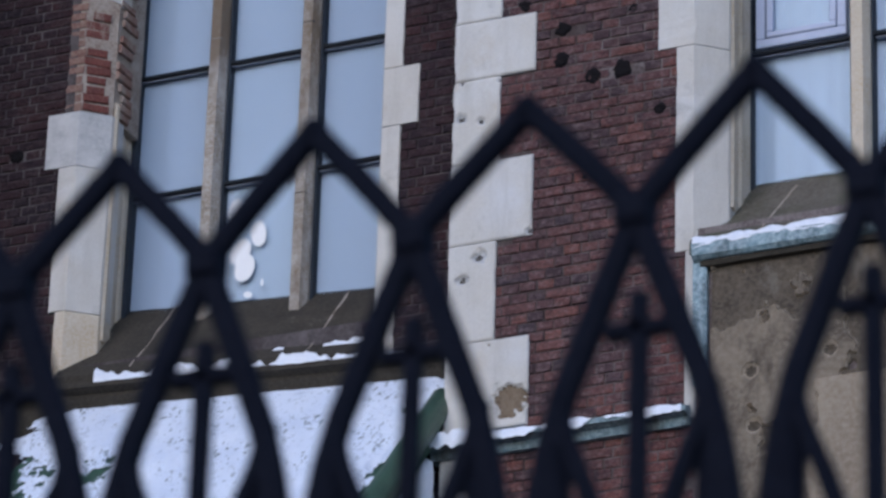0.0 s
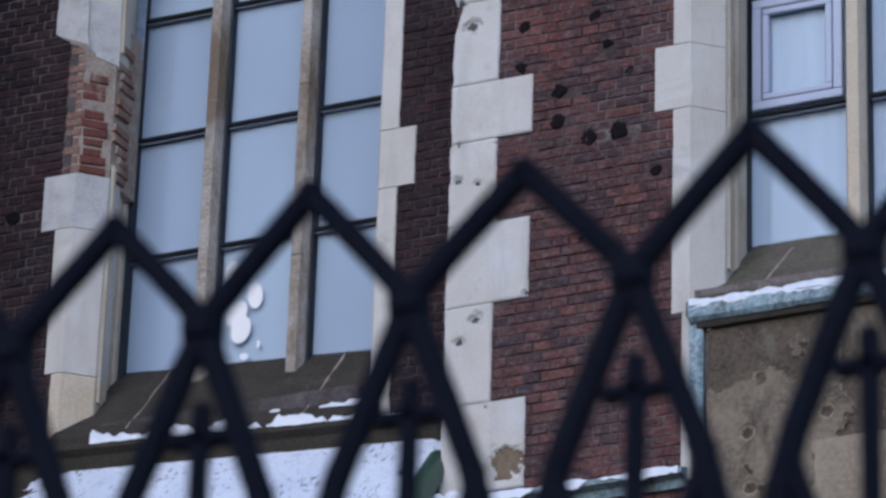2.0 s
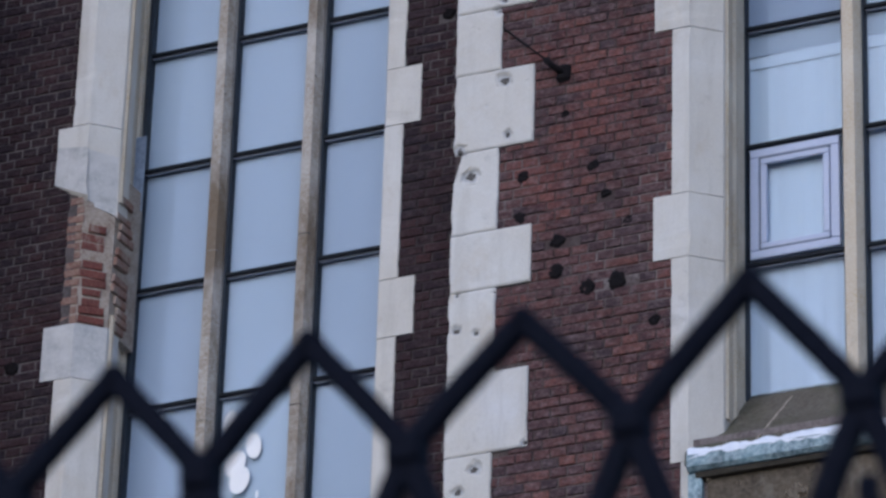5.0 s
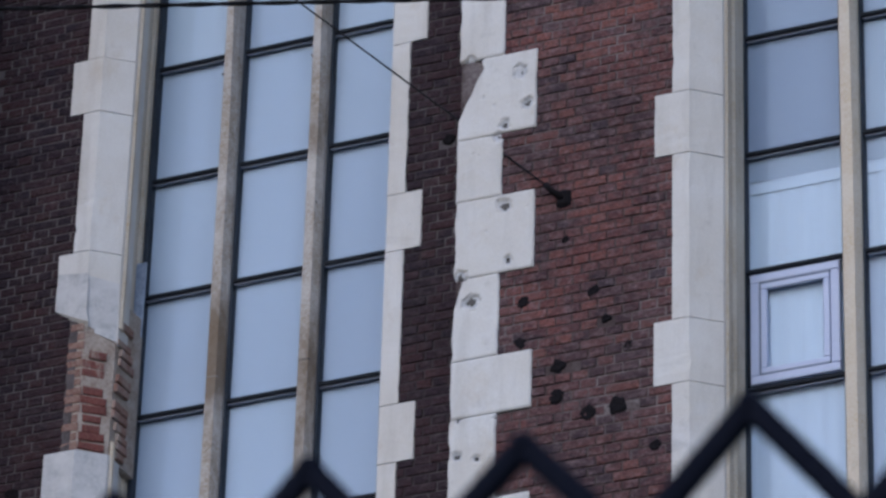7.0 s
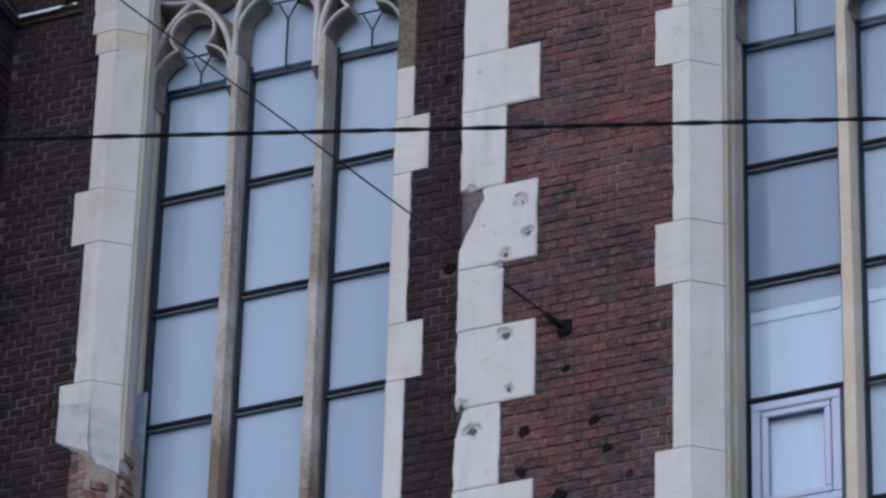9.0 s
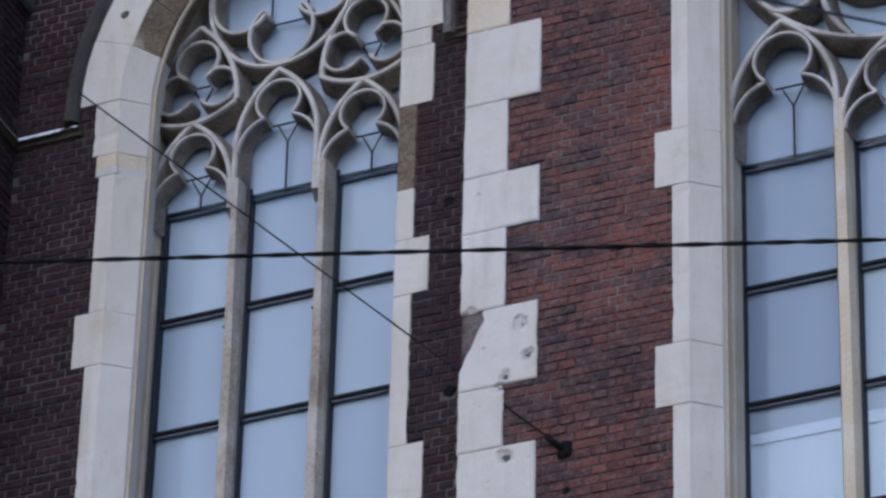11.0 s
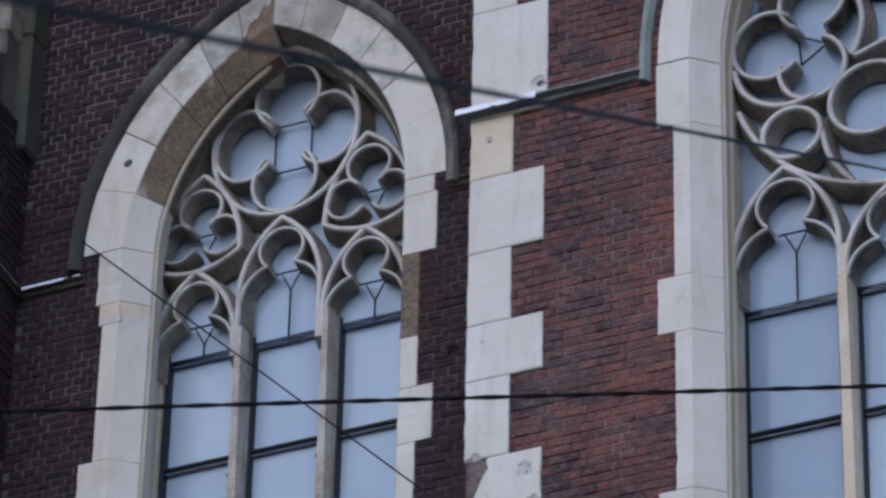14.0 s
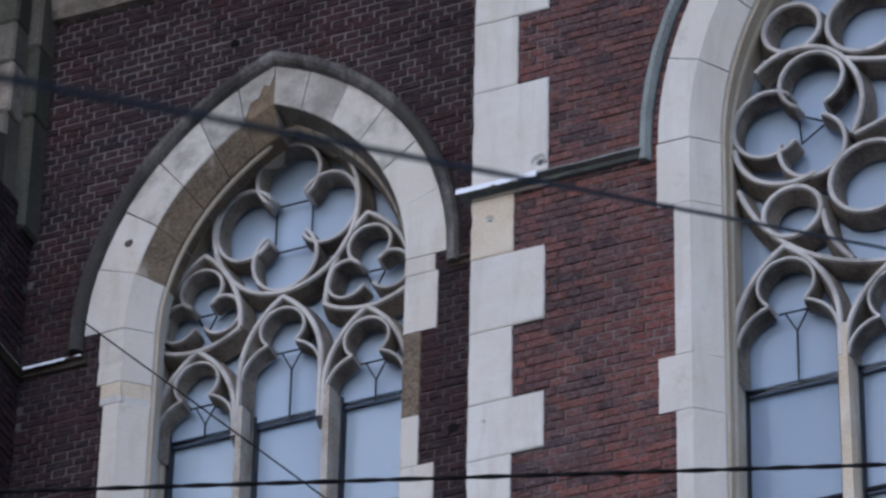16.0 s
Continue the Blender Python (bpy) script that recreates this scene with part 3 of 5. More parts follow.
def bar(pts, w, front, depth, mat, parent, name="tracery_bar", closed=False, ch=0.022, spread=1.6):
    """A stone rib that follows a line in the window's plane, chamfered towards the street."""
    n = len(pts)
    rings = []
    LAYER[0] = (LAYER[0] + 1) % 9
    front -= 0.0014 * LAYER[0]
    for i, (x, z) in enumerate(pts):
        if closed:
            a, b = pts[i - 1], pts[(i + 1) % n]
        else:
            a, b = pts[max(i - 1, 0)], pts[min(i + 1, n - 1)]
        d = Vector((b[0] - a[0], b[1] - a[1])).normalized()
        nx, nz = -d.y, d.x
        e = w * 0.5 + ch * spread
        prof = [(-e, depth), (-w * 0.42, 0.022), (-w * 0.30, 0.004), (-w * 0.24, 0.0), (w * 0.24, 0.0), (w * 0.30, 0.004), (w * 0.42, 0.022), (e, depth)]
        rings.append([Vector((x + nx * q, front + y, z + nz * q)) for q, y in prof])
    v, f = loft(rings, closed)
    ob = solid(name, v, f, mat, parent)
    # rib sides get a darker, stained stone that paints in the splays' shade
    ob.data.materials.append(TRACERY_DARK)
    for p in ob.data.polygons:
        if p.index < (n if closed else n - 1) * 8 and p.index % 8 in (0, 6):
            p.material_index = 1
    return ob


def arc(cx, cz, r, a0, a1, n=18):
    return [(cx + r * math.cos(radians(a0 + (a1 - a0) * k / n)), cz + r * math.sin(radians(a0 + (a1 - a0) * k / n))) for k in range(n + 1)]


def ring(cx, cz, r, w, front, depth, mat, parent, name="tracery_ring"):
    return bar(arc(cx, cz, r, 0, 360, 32)[:-1], w, front, depth, mat, parent, name, True)


def three(p, q, m, n=14):
    """An arc through p and q that passes by m on its way."""
    ax, ay = p
    bx, by = m
    cx, cy = q
    d = 2 * (ax * (by - cy) + bx * (cy - ay) + cx * (ay - by))
    if abs(d) < 1e-6:
        return [p, m, q]
    ux = ((ax * ax + ay * ay) * (by - cy) + (bx * bx + by * by) * (cy - ay) + (cx * cx + cy * cy) * (ay - by)) / d
    uy = ((ax * ax + ay * ay) * (cx - bx) + (bx * bx + by * by) * (ax - cx) + (cx * cx + cy * cy) * (bx - ax)) / d
    r = math.hypot(ax - ux, ay - uy)
    a0, am, a1 = (math.degrees(math.atan2(y - uy, x - ux)) for x, y in (p, m, q))
    while am < a0:
        am += 360
    while a1 < a0:
        a1 += 360
    if am > a1:
        a1 -= 360
    return arc(ux, uy, r, a0, a1, n)


def lancet(cx, half, spring, apex, w, front, depth, mat, parent, foot):
    """A pointed light head with a trefoil cusp inside it."""
    for s in (-1, 1):
        mid = (cx + s * half * 0.74, spring + (apex - spring) * 0.55)
        bar([(cx + s * half, foot)] + three((cx + s * half, spring), (cx, apex), mid), w, front, depth, mat, parent, "lancet_rib")
    h = apex - spring
    r = half * 0.54
    cz = spring + h * 0.56
    bar(arc(cx, cz, r, -52, 232, 22), w * 0.6, front + 0.015, depth - 0.02, mat, parent, "cusp", spread=0.6)
    for s in (-1, 1):
        x0, x1 = cx + s * half * 0.95, cx + s * r * 0.616
        bar(three((x0, spring - 0.05), (x1, cz - r * 0.788), (cx + s * half * 0.74, spring + h * 0.20)), w * 0.6, front + 0.015, depth - 0.02, mat, parent, "cusp", spread=0.6)
    gy, top, mx = front + 0.135, cz - r * .80, cx + 0.035
    v, f = tube([(mx - .13, gy, top), (mx + .13, gy, top)], .008, 6)
    solid("saddle_bar", v, f, LEAD, parent)
    for s in (-1, 1):
        v, f = tube([(mx, gy, top - .17), (mx + s * .085, gy, top)], .007, 6)
        solid("lead_came", v, f, LEAD, parent)
    part("lead_came", block(mx - .007, mx + .007, gy - .007, gy + .007, (21.67 if foot > 21 else 20.53), top - .165, .002), LEAD, parent)


TL = LEFT_Y + 0.42
GL = LEFT_Y + 0.57
LIGHT = 0.703
CX = -12.84
DEEP = 0.17  # from the face of the tracery to the glass
WB = 0.052
# mullions of the left window
for u in (-LIGHT / 2, LIGHT / 2):
    v, f = loft([[Vector((CX + u + q + (.044 if q < 0 else .020 if q < .05 else 0) * lean, TL + y - .094 * lean * (y < .1), z)) for q, y in ((-.062, .17), (-.062, .07), (-.036, .0), (.036, .0), (.062, .07), (.062, .17))] for z, lean in ((15.70, 0), (17.4, 0), (18.9, 0), (20.3, .3), (21.2, .8), (21.50, 1), (21.80, 1))])
    solid("mullion", v, f, MULLION, window_left, "chamfered grimy stone mullion")
    for zj in (16.72, 18.05, 19.32, 20.55):
        part("mullion_joint", block(CX + u - .038, CX + u + .046, TL - .003 - .03 * (zj > 20), TL + .05, zj, zj + .012, .002), TRACERY_DARK, window_left)
AX = -12.85
FL, FR = LEFT_Y + 0.33, RIGHT_Y + 0.33  # faces of the tracery
LEAN = 0.035  # the tracery stands a little lower on its left


def A_(u, z):
    return (AX + u, z + LEAN * u)


def rib_left(p, q, m, w=WB):
    bar(three(A_(*p), A_(*q), A_(*m)), w, FL, DEEP, TRACERY, window_left)


def lobe(cx, cz, rx, rz, a0, a1, front, parent, w=0.036, cusp=0.03):
    """One lobe of a foil, a part of an ellipse, with a blunt cusp at either end."""
    line = [(cx + rx * math.cos(radians(a0 + (a1 - a0) * k / 26)), cz + rz * math.sin(radians(a0 + (a1 - a0) * k / 26))) for k in range(27)]
    bar(line, w, front + 0.006, DEEP - 0.01, TRACERY, parent, "foil_lobe", spread=0.55)
    for x, z in (line[0], line[-1]):
        v, f = loft([[Vector((x + r * math.cos(q * math.pi / 4), front + y, z + r * math.sin(q * math.pi / 4))) for q in range(8)] for r, y in ((cusp * .3, .012), (cusp * .5, .022), (cusp * .7, .07), (cusp * .8, DEEP - .02))])
        solid("cusp_tip", v, f, TRACERY, parent, "", True)


def cames(points, gy, parent):
    """Lead cames that close a loop between cusps."""
    for p, q in zip(points, points[1:] + points[:1]):
        v, f = tube([(p[0], gy, p[1]), (q[0], gy, q[1])], .008, 6)
        solid("lead_came", v, f, LEAD, parent)


for side in (-1, 1):
    lancet(AX + side * 0.69, 0.33, 21.80 + LEAN * side * .69, 22.42 + LEAN * side * .69, WB, FL, DEEP, TRACERY, window_left, 21.55)
    # curved triangle with a trefoil above each outer light
    A, B, C = (side * 1.015, 22.51), (side * 0.345, 22.545), (side * 0.668, 23.30)
    rib_left(A, B, (side * 0.68, 22.42))
    rib_left(B, C, (side * 0.425, 22.96))
    rib_left(A, C, (side * 0.95, 22.99), WB * 0.85)
    m = A_(side * 0.69, 22.80)
    lobe(m[0], m[1] + .20, .172, .175, -62, 242, FL, window_left)
    lobe(m[0] - .178, m[1] - .075, .158, .170, 62, 328, FL, window_left)
    lobe(m[0] + .178, m[1] - .075, .158, .170, -148, 118, FL, window_left)
    cames([(m[0] - .085, m[1] + .05), (m[0] + .085, m[1] + .05), (m[0], m[1] - .13)], FL + .15, window_left)
lancet(AX, 0.33, 22.09, 22.72, WB, FL, DEEP, TRACERY, window_left, 21.55)
bar([(AX - .005 + .598 * math.cos(radians(9 * k)), 23.475 + .715 * math.sin(radians(9 * k))) for k in range(40)], WB * 0.95, FL - 0.008, DEEP, TRACERY, window_left, "great_ring", True)
for side, a0, a1 in ((-1, 40, 320), (1, -140, 140)):
    lobe(AX - .005 + side * .335, 23.475, .25, .325, a0, a1, FL, window_left, 0.04, 0.036)
for side, a0, a1 in ((-1, -231, 51), (1, -51, 231)):
    lobe(AX - .005, 23.475 + side * .395, .262, .29, a0, a1, FL, window_left, 0.04, 0.036)
cames([(AX - .155, 23.255), (AX + .145, 23.255), (AX + .145, 23.69), (AX - .155, 23.69)], FL + .15, window_left)

TR = RIGHT_Y + 0.42
GR = RIGHT_Y + 0.57
RX = AR.cx
for k in range(3):
    u = -0.82 + 0.82 * k
    v, f = loft([[Vector((RX + u + q + (.030 if q < 0 else .018 if q < .05 else 0) * lean, TR + y - .094 * lean * (y < .1), z)) for q, y in ((-.065, .17), (-.065, .07), (-.038, .0), (.038, .0), (.065, .07), (.065, .17))] for z, lean in ((15.7, 0), (17.2, 0), (18.6, 0), (19.6, .3), (20.3, .8), (20.55, 1), (20.86, 1))])
    solid("mullion", v, f, STONE_OLD, window_right, "chamfered pale stone mullion")
for k, (spring, apex) in enumerate(((20.92, 21.63), (20.66, 21.31), (20.66, 21.31), (20.92, 21.63))):
    lancet(RX - 1.197 + 0.80 * k, 0.385, spring, apex, WB, FR, DEEP, TRACERY, window_right, 20.6)
for side in (-1, 1):
    def P(x, z):
        """A place on the left half of the window, or its mirror image."""
        return (RX + side * (RX - x), z)

    def ringp(x, z, r, w=0.05):
        c = P(x, z)
        ring(c[0], c[1], r, w, FR, DEEP, TRACERY, window_right)

    def ribp(p, q, m, w=WB):
        bar(three(P(*p), P(*q), P(*m)), w, FR, DEEP, TRACERY, window_right)

    def lobep(x, z, rx, rz, a0, a1):
        c = P(x, z)
        if side > 0:
            a0, a1 = 180 - a1, 180 - a0
        lobe(c[0], c[1], rx, rz, a0, a1, FR, window_right, 0.044, 0.034)

    ringp(-8.637, 21.91, 0.212)
    ringp(-8.055, 22.07, 0.300)
    ringp(-8.602, 23.555, 0.214)
    ringp(-8.045, 23.475, 0.288)
    lobep(-8.468, 23.045, .238, .243, -66, 240)
    lobep(-8.80, 22.735, .262, .288, 55, 318)
    lobep(-8.475, 22.455, .245, .272, 165, 430)
    cames([P(-8.615, 22.86), P(-8.40, 22.74), P(-8.595, 22.60)], FR + .15, window_right)
    ribp((-8.88, 23.21), (-8.214, 23.158), (-8.50, 23.345))
    ribp((-8.214, 23.158), (-8.18, 22.47), (-8.093, 22.82))
    ribp((-9.05, 22.56), (-8.45, 22.21), (-8.78, 22.19))
    ribp((-9.03, 22.20), (-7.95, 21.316), (-8.61, 21.585))
    ribp((-8.41, 21.87), (-8.20, 21.39), (-8.335, 21.575))
    ribp((-8.16, 22.46), (-7.80, 22.60), (-8.0, 22.515))
    ribp((-8.21, 23.16), (-7.80, 23.05), (-8.0, 23.09))
    ribp((-9.07, 22.85), (-8.55, 24.35), (-8.92, 23.75), 0.06)


def glazing(arch, win, gy, lights, bars, top_of_bars):
    """Panes between glazing bars, a slate frame round each light, and the leaded head."""
    wide = 0.034 if arch is AL else 0.024
    for (x0, x1) in lights:
        bot = bars[0]
        if arch is AL and x0 < arch.cx - .9:
            part("rebate", block(x0 - .06, x0 - .011, gy - .10, gy + .03, bot - .1, top_of_bars, .006), STONE_OLD, win, "pale stone rebate beside the metal frame")
        for s, x in ((1, x0 - .01), (-1, x1 + .01)):
            bm = block(min(x, x + s * wide), max(x, x + s * wide), gy - 0.05, gy + 0.03, bot, top_of_bars, 0.004)
            part("frame_strip", bm, FRAME, win, "slate grey metal frame")
        for z0, z1 in zip(bars, bars[1:]):
            part("pane", block(x0 + 0.02, x1 - 0.02, gy - 0.004, gy + 0.004, z0 + 0.01, z1 - 0.01, 0.001), GLASS, win).visible_shadow = False
        for z in bars[1:]:
            part("glazing_bar", block(x0 - 0.02, x1 + 0.02, gy - 0.045, gy + 0.02, z - 0.014, z + 0.014, 0.004), LEAD, win)
            # grey strip added for the bar's soft reflection and shadow on the glass
            part("bar_reflection", block(x0 + 0.02, x1 - 0.02, gy - 0.022, gy - 0.006, z - 0.030, z - 0.0145, 0.002), GASKET, win)
    # head of the window, one sheet cut to the arch
    pts = [(x, z) for x, z in arch.path(0.075 if arch is AL else 0.185, bars[-1] - 0.06)]
    hy = arch.front + 0.33 + DEEP - .004
    v = [Vector((x, hy, z)) for x, z in pts] + [Vector((x, hy + 0.008, z)) for x, z in pts]
    n = len(pts)
    f = [tuple(range(n)), tuple(range(n, 2 * n))] + [(i, (i + 1) % n, n + (i + 1) % n, n + i) for i in range(n)]
    solid("pane", v, f, GLASS, win).visible_shadow = False


BL = [15.93, 16.96, 17.905, 18.875, 19.845, 20.81, 21.755]
BR = [15.90, 16.89, 17.775, 18.685, 19.61, 20.605]
glazing(AL, window_left, GL, [(CX - 1.055 + .062, CX - LIGHT / 2 - .055), (CX - LIGHT / 2 + .055, CX + LIGHT / 2 - .055), (CX + LIGHT / 2 + .055, CX + 1.055 - .062)], BL, 21.82)
glazing(AR, window_right, GR, [(RX - 1.575 + 0.82 * k, RX - 1.575 + 0.82 * k + 0.69) for k in range(4)], BR, 20.72)

def curtain(name, x0, x1, y, z0, z1, folds, mat, label):
    """A hanging cloth with soft folds."""
    n = int((x1 - x0) / 0.02)
    verts, faces = [], []
    for i in range(n + 1):
        x = x0 + (x1 - x0) * i / n
        d = (0.013 * math.sin(x * folds) + 0.007 * math.sin(x * folds * 2.7 + 1)) * (.25 if folds < 20 else .32)
        for dy in (0, 0.004):
            for z in (z0, z1):
                verts.append((x, y + d + dy, z))
    for i in range(n):
        a, b = 4 * i, 4 * i + 4
        faces += [(a, b, b + 1, a + 1), (a + 2, a + 3, b + 3, b + 2)]
    ob = solid(name, verts, faces, mat, None, "", True)
    return tagged(ob, label, "curtain")


curtain("blind", CX - 1.35, CX + 1.15, GL - 0.036, 21.75, 24.4, 5, CURTAIN, "pale blue-grey sheet behind the tracery panes, toned like reflected sky")
curtain("blind", CX - 1.35, CX + 1.15, GL + 0.022, 15.6, 21.91, 5, CURTAIN, "pale blue-grey roller cloth hanging behind the tall panes")
# added sheets: these right panes hold only reflected sky, no cloth
curtain("blind", RX - 1.95, RX + 1.75, GR - 0.036, 20.60, 25.2, 5, CURTAIN_DIM, "pale blue-grey sheet behind the tracery panes, toned like reflected sky")
curtain("blind", RX - 1.95, RX + 1.75, GR + 0.022, 18.49, 20.76, 5, CURTAIN_DIM, "blue-grey sheet added behind the upper panes for reflected sky")
part("pelmet", block(RX - 1.9, RX + 1.75, GR + .0255, GR + .0285, 18.40, 18.52, .001), PLEATS)
tagged(bpy.data.objects["pelmet"], "straight white band along the head of the pleated curtain", "pelmet")
curtain("curtain", RX - 1.9, RX + 1.75, GR + 0.036, 15.6, 18.53, 48, PLEATS, "white pleated curtain hanging behind the lower panes")


# ---------------------------------------------------------------- string courses, sills
def run(name, x0, x1, prof, mat, parent=None, label="", category="", kind="", tilt=0.0):
    """A moulding along the wall: its section (y, z) drawn from x0 to x1 with slightly uneven faces."""
    n = max(2, int((x1 - x0) / 0.15))
    rnd = random.Random(int(x0 * 100))
    rings = [[Vector((x0 + (x1 - x0) * i / n, y + rnd.uniform(-.003, .003), z + rnd.uniform(-.003, .003) + tilt * (x0 + (x1 - x0) * i / n + 12.5))) for y, z in prof] for i in range(n + 1)]
    v, f = loft(rings)
    ob = solid(name, v, f, mat, parent)
    return tagged(ob, label, category, kind=kind) if label else ob


SETTLED = -0.065  # the left bay has sunk a little towards its right end


def ledge_prof(y, z, out=0.11, h=0.11):
    return [(y + .03, z), (y - out * .35, z), (y - out * .5, z + h * .3), (y - out, z + h * .42), (y - out, z + h * .62), (y + .03, z + h)]


run("trim", CORNER - 0.08, -9.60, ledge_prof(RIGHT_Y, 22.405, .11, .06), COVER, None, "narrow stone string course with a snowy metal cover", "string course", "structure")
run("trim", INNER, -14.28, ledge_prof(LEFT_Y, 22.25, .07, .08), STONE_DARK, None, "narrow stone string course with a rim of snow", "string course", "structure")
run("trim", -11.36, CORNER, ledge_prof(LEFT_Y, 22.34, .07, .08), STONE_DARK, None, "short stone string course beside the drip mould", "string course", "structure")
run("trim", CORNER - 0.06, -9.27, ledge_prof(RIGHT_Y, 14.04, .12, .16), COPPER, None, "verdigris-covered ledge with patches of snow", "ledge", "structure")
# sloping sills
run("sill", -14.00, -11.62, [(LEFT_Y + .62, 16.07), (LEFT_Y - .09, 15.245), (LEFT_Y - .09, 15.16), (LEFT_Y + .62, 15.06)], SILL_DARK, window_left, "sloping mossy dark stone sill", tilt=SETTLED)
run("sill", -9.27, -5.7, [(RIGHT_Y + .62, 15.99), (RIGHT_Y - .06, 15.285), (RIGHT_Y - .06, 15.20), (RIGHT_Y + .62, 15.10)], STONE_SILL, window_right, "sloping stained stone sill")

# ---------------------------------------------------------------- fence
FY = 2.5
APEX = [-1.61, -1.472, -1.333, -1.191, -1.040, -0.886, -0.735, -0.585]
JOIN = [(a + b) / 2 - 0.002 for a, b in zip(APEX, APEX[1:])]
fence = thing("fence", "black wrought-iron fence of interlaced pointed arches with crosses", "fence", at=(0, 0, 0))


def iron(pts, w, d, name="rail_arch", parent=None):
    rings = []
    pts = [Vector((x, 0, z)) for x, z in pts]
    for i, p in enumerate(pts):
        t = (pts[min(i + 1, len(pts) - 1)] - pts[max(i - 1, 0)]).normalized()
        nrm = Vector((-t.z, 0, t.x))
        rings.append([p + nrm * q + Vector((0, FY + y, 0)) for q, y in ((-w / 2, -d * .3), (-w * .3, -d / 2), (w * .3, -d / 2), (w / 2, -d * .3), (w / 2, d * .3), (w * .3, d / 2), (-w * .3, d / 2), (-w / 2, d * .3))])
    v, f = loft(rings)
    return solid(name, v, f, IRON, parent or fence)


def fall(x):
    """The rails drop a little along the street."""
    return -0.045 * (x + 1.04)


DIP = [0.003, 0.004, 0.009, 0.0025, 0.0065, 0.0, 0.002, 0.0]  # hand-forged points, some lower
for i, a in enumerate(APEX):
    for side in (-1, 1):
        k = i + side
        j = abs((APEX[k] if 0 <= k < len(APEX) else a + side * .15) - a) / 2 + 0.002 * -side
        line = [(0, 3.182 - DIP[i]), (j * .29, 3.157 - .7 * DIP[i]), (j * .61, 3.129 - .35 * DIP[i]), (j * .88, 3.104), (j, 3.090), (j + .017, 3.047), (j + .032, 3.007), (j + .046, 2.970), (j + .055, 2.935), (j + .062, 2.895), (j + .065, 2.80), (j + .065, 2.2)]
        iron([(a + side * dx, z + fall(a + side * dx)) for dx, z in line], .0168, .014, "arch_bar")
    part("apex_cap", block(a - .007, a + .007, FY - .008, FY + .008, 3.176 + fall(a) - DIP[i], 3.1905 + fall(a) - DIP[i], .003), IRON, fence)
for j in JOIN:
    h = fall(j)
    part("collar", block(j - .0125, j + .0125, FY - .011, FY + .011, 3.080 + h, 3.102 + h, .003), IRON, fence)
    cross = part("cross_finial", block(j - .003, j + .009, FY - .006, FY + .006, 2.2, 3.035 + h, .002), IRON, fence)
    part("cross_arm", block(j - .0195, j + .0255, FY - .006, FY + .006, 3.004 + h, 3.015 + h, .002), IRON, cross)
    for side in (-1, 1):
        iron([(j + side * .051, 2.968 + h), (j + side * .044, 2.94 + h), (j + side * .030, 2.905 + h), (j + side * .018, 2.87 + h), (j + side * .010, 2.82 + h)], .0125, .012, "inner_scroll")
        part("gusset", block(j + side * .052 - .011, j + side * .052 + .011, FY - .006, FY + .006, 2.865 + h, 2.943 + h, .008), IRON, fence)
part("rail", block(-2.1, -0.2, FY - .012, FY + .012, 2.25, 2.29, .003), IRON, fence)
part("rail", block(-2.1, -0.2, FY - .012, FY + .012, 0.62, 0.66, .003), IRON, fence)
for j in JOIN:
    part("picket", block(j + .05, j + .064, FY - .007, FY + .007, 0.5, 2.25, .002), IRON, fence)
part("plinth", block(-2.1, -0.2, FY - .2, FY + .2, 0, 0.55, .02), STONE_DARK, fence, "low grey stone base")

# ---------------------------------------------------------------- wires
def wire(name, pts, r, label):
    v, f = tube(pts, r, 8)
    return tagged(solid(name, v, f, WIRE, None, "", True), label, "cable")


wire("near_cable", [(-3.0, -12.0, 5.0), (-1.20, 1.3, 3.11), (-1.43, 2.4, 3.91), (-2.83, 9.0, 8.70), (-3.7, 13.1, 11.68), (-5.2, 24.98, 17.2)], .0037, "slack black cable running from the street to the church wall")
# ---------------------------------------------------------------- ground
g = new("ground", mesh_of("ground", [(-400, -400, 0), (400, -400, 0), (400, 400, 0), (-400, 400, 0)], [(0, 1, 2, 3)], GROUND))
tagged(g, "wet grey street paving with traces of slush", "ground", kind="structure")


# ---------------------------------------------------------------- lower parts: cornice, annexe roof, plaster bay
def snow_strip(x0, x1, y, z, depth, h, seed, cover=0.5, label="thin patchy snow lying on the ledge", slope=0.0, lip=0.02, tilt=0.0):
    """Lumps of settled snow along a ledge, with gaps where it has slid off."""
    n = max(6, int((x1 - x0) / 0.02))
    m = 5
    verts, faces = [], []
    idx = {}
    for i in range(n + 1):
        x = x0 + (x1 - x0) * i / n
        nv = noise.noise(Vector((x * 3.1, seed, 0))) + 0.6 * noise.noise(Vector((x * 9.0, seed, 4))) + 0.3 * noise.noise(Vector((x * 23.0, seed, 9)))
        k = max(0.0, min(1.0, (nv + cover) * 1.8))
        for j in range(m + 1):
            w = j / m
            prof = (0.0, .7, .95, 1.0, .85, 0.0)[j]
            lump = 1 + 0.5 * noise.noise(Vector((x * 16, w * 4, seed)))
            verts.append((x, y - depth * min(1.0, w * 1.2), z + h * k * prof * lump - slope * depth * min(1.0, w * 1.2) - 0.004 - (lip * k * lump if j == m else 0) + tilt * (x + 12.5)))
        idx[i] = k
    for i in range(n):
        if idx[i] > 0.05 or idx[i + 1] > 0.05:
            for j in range(m):
                a, b = i * (m + 1) + j, (i + 1) * (m + 1) + j
                faces.append((a, b, b + 1, a + 1))
    ob = solid("snow", verts, faces, SNOW, None, "", True)
    return tagged(ob, label, "snow", kind="stuff")


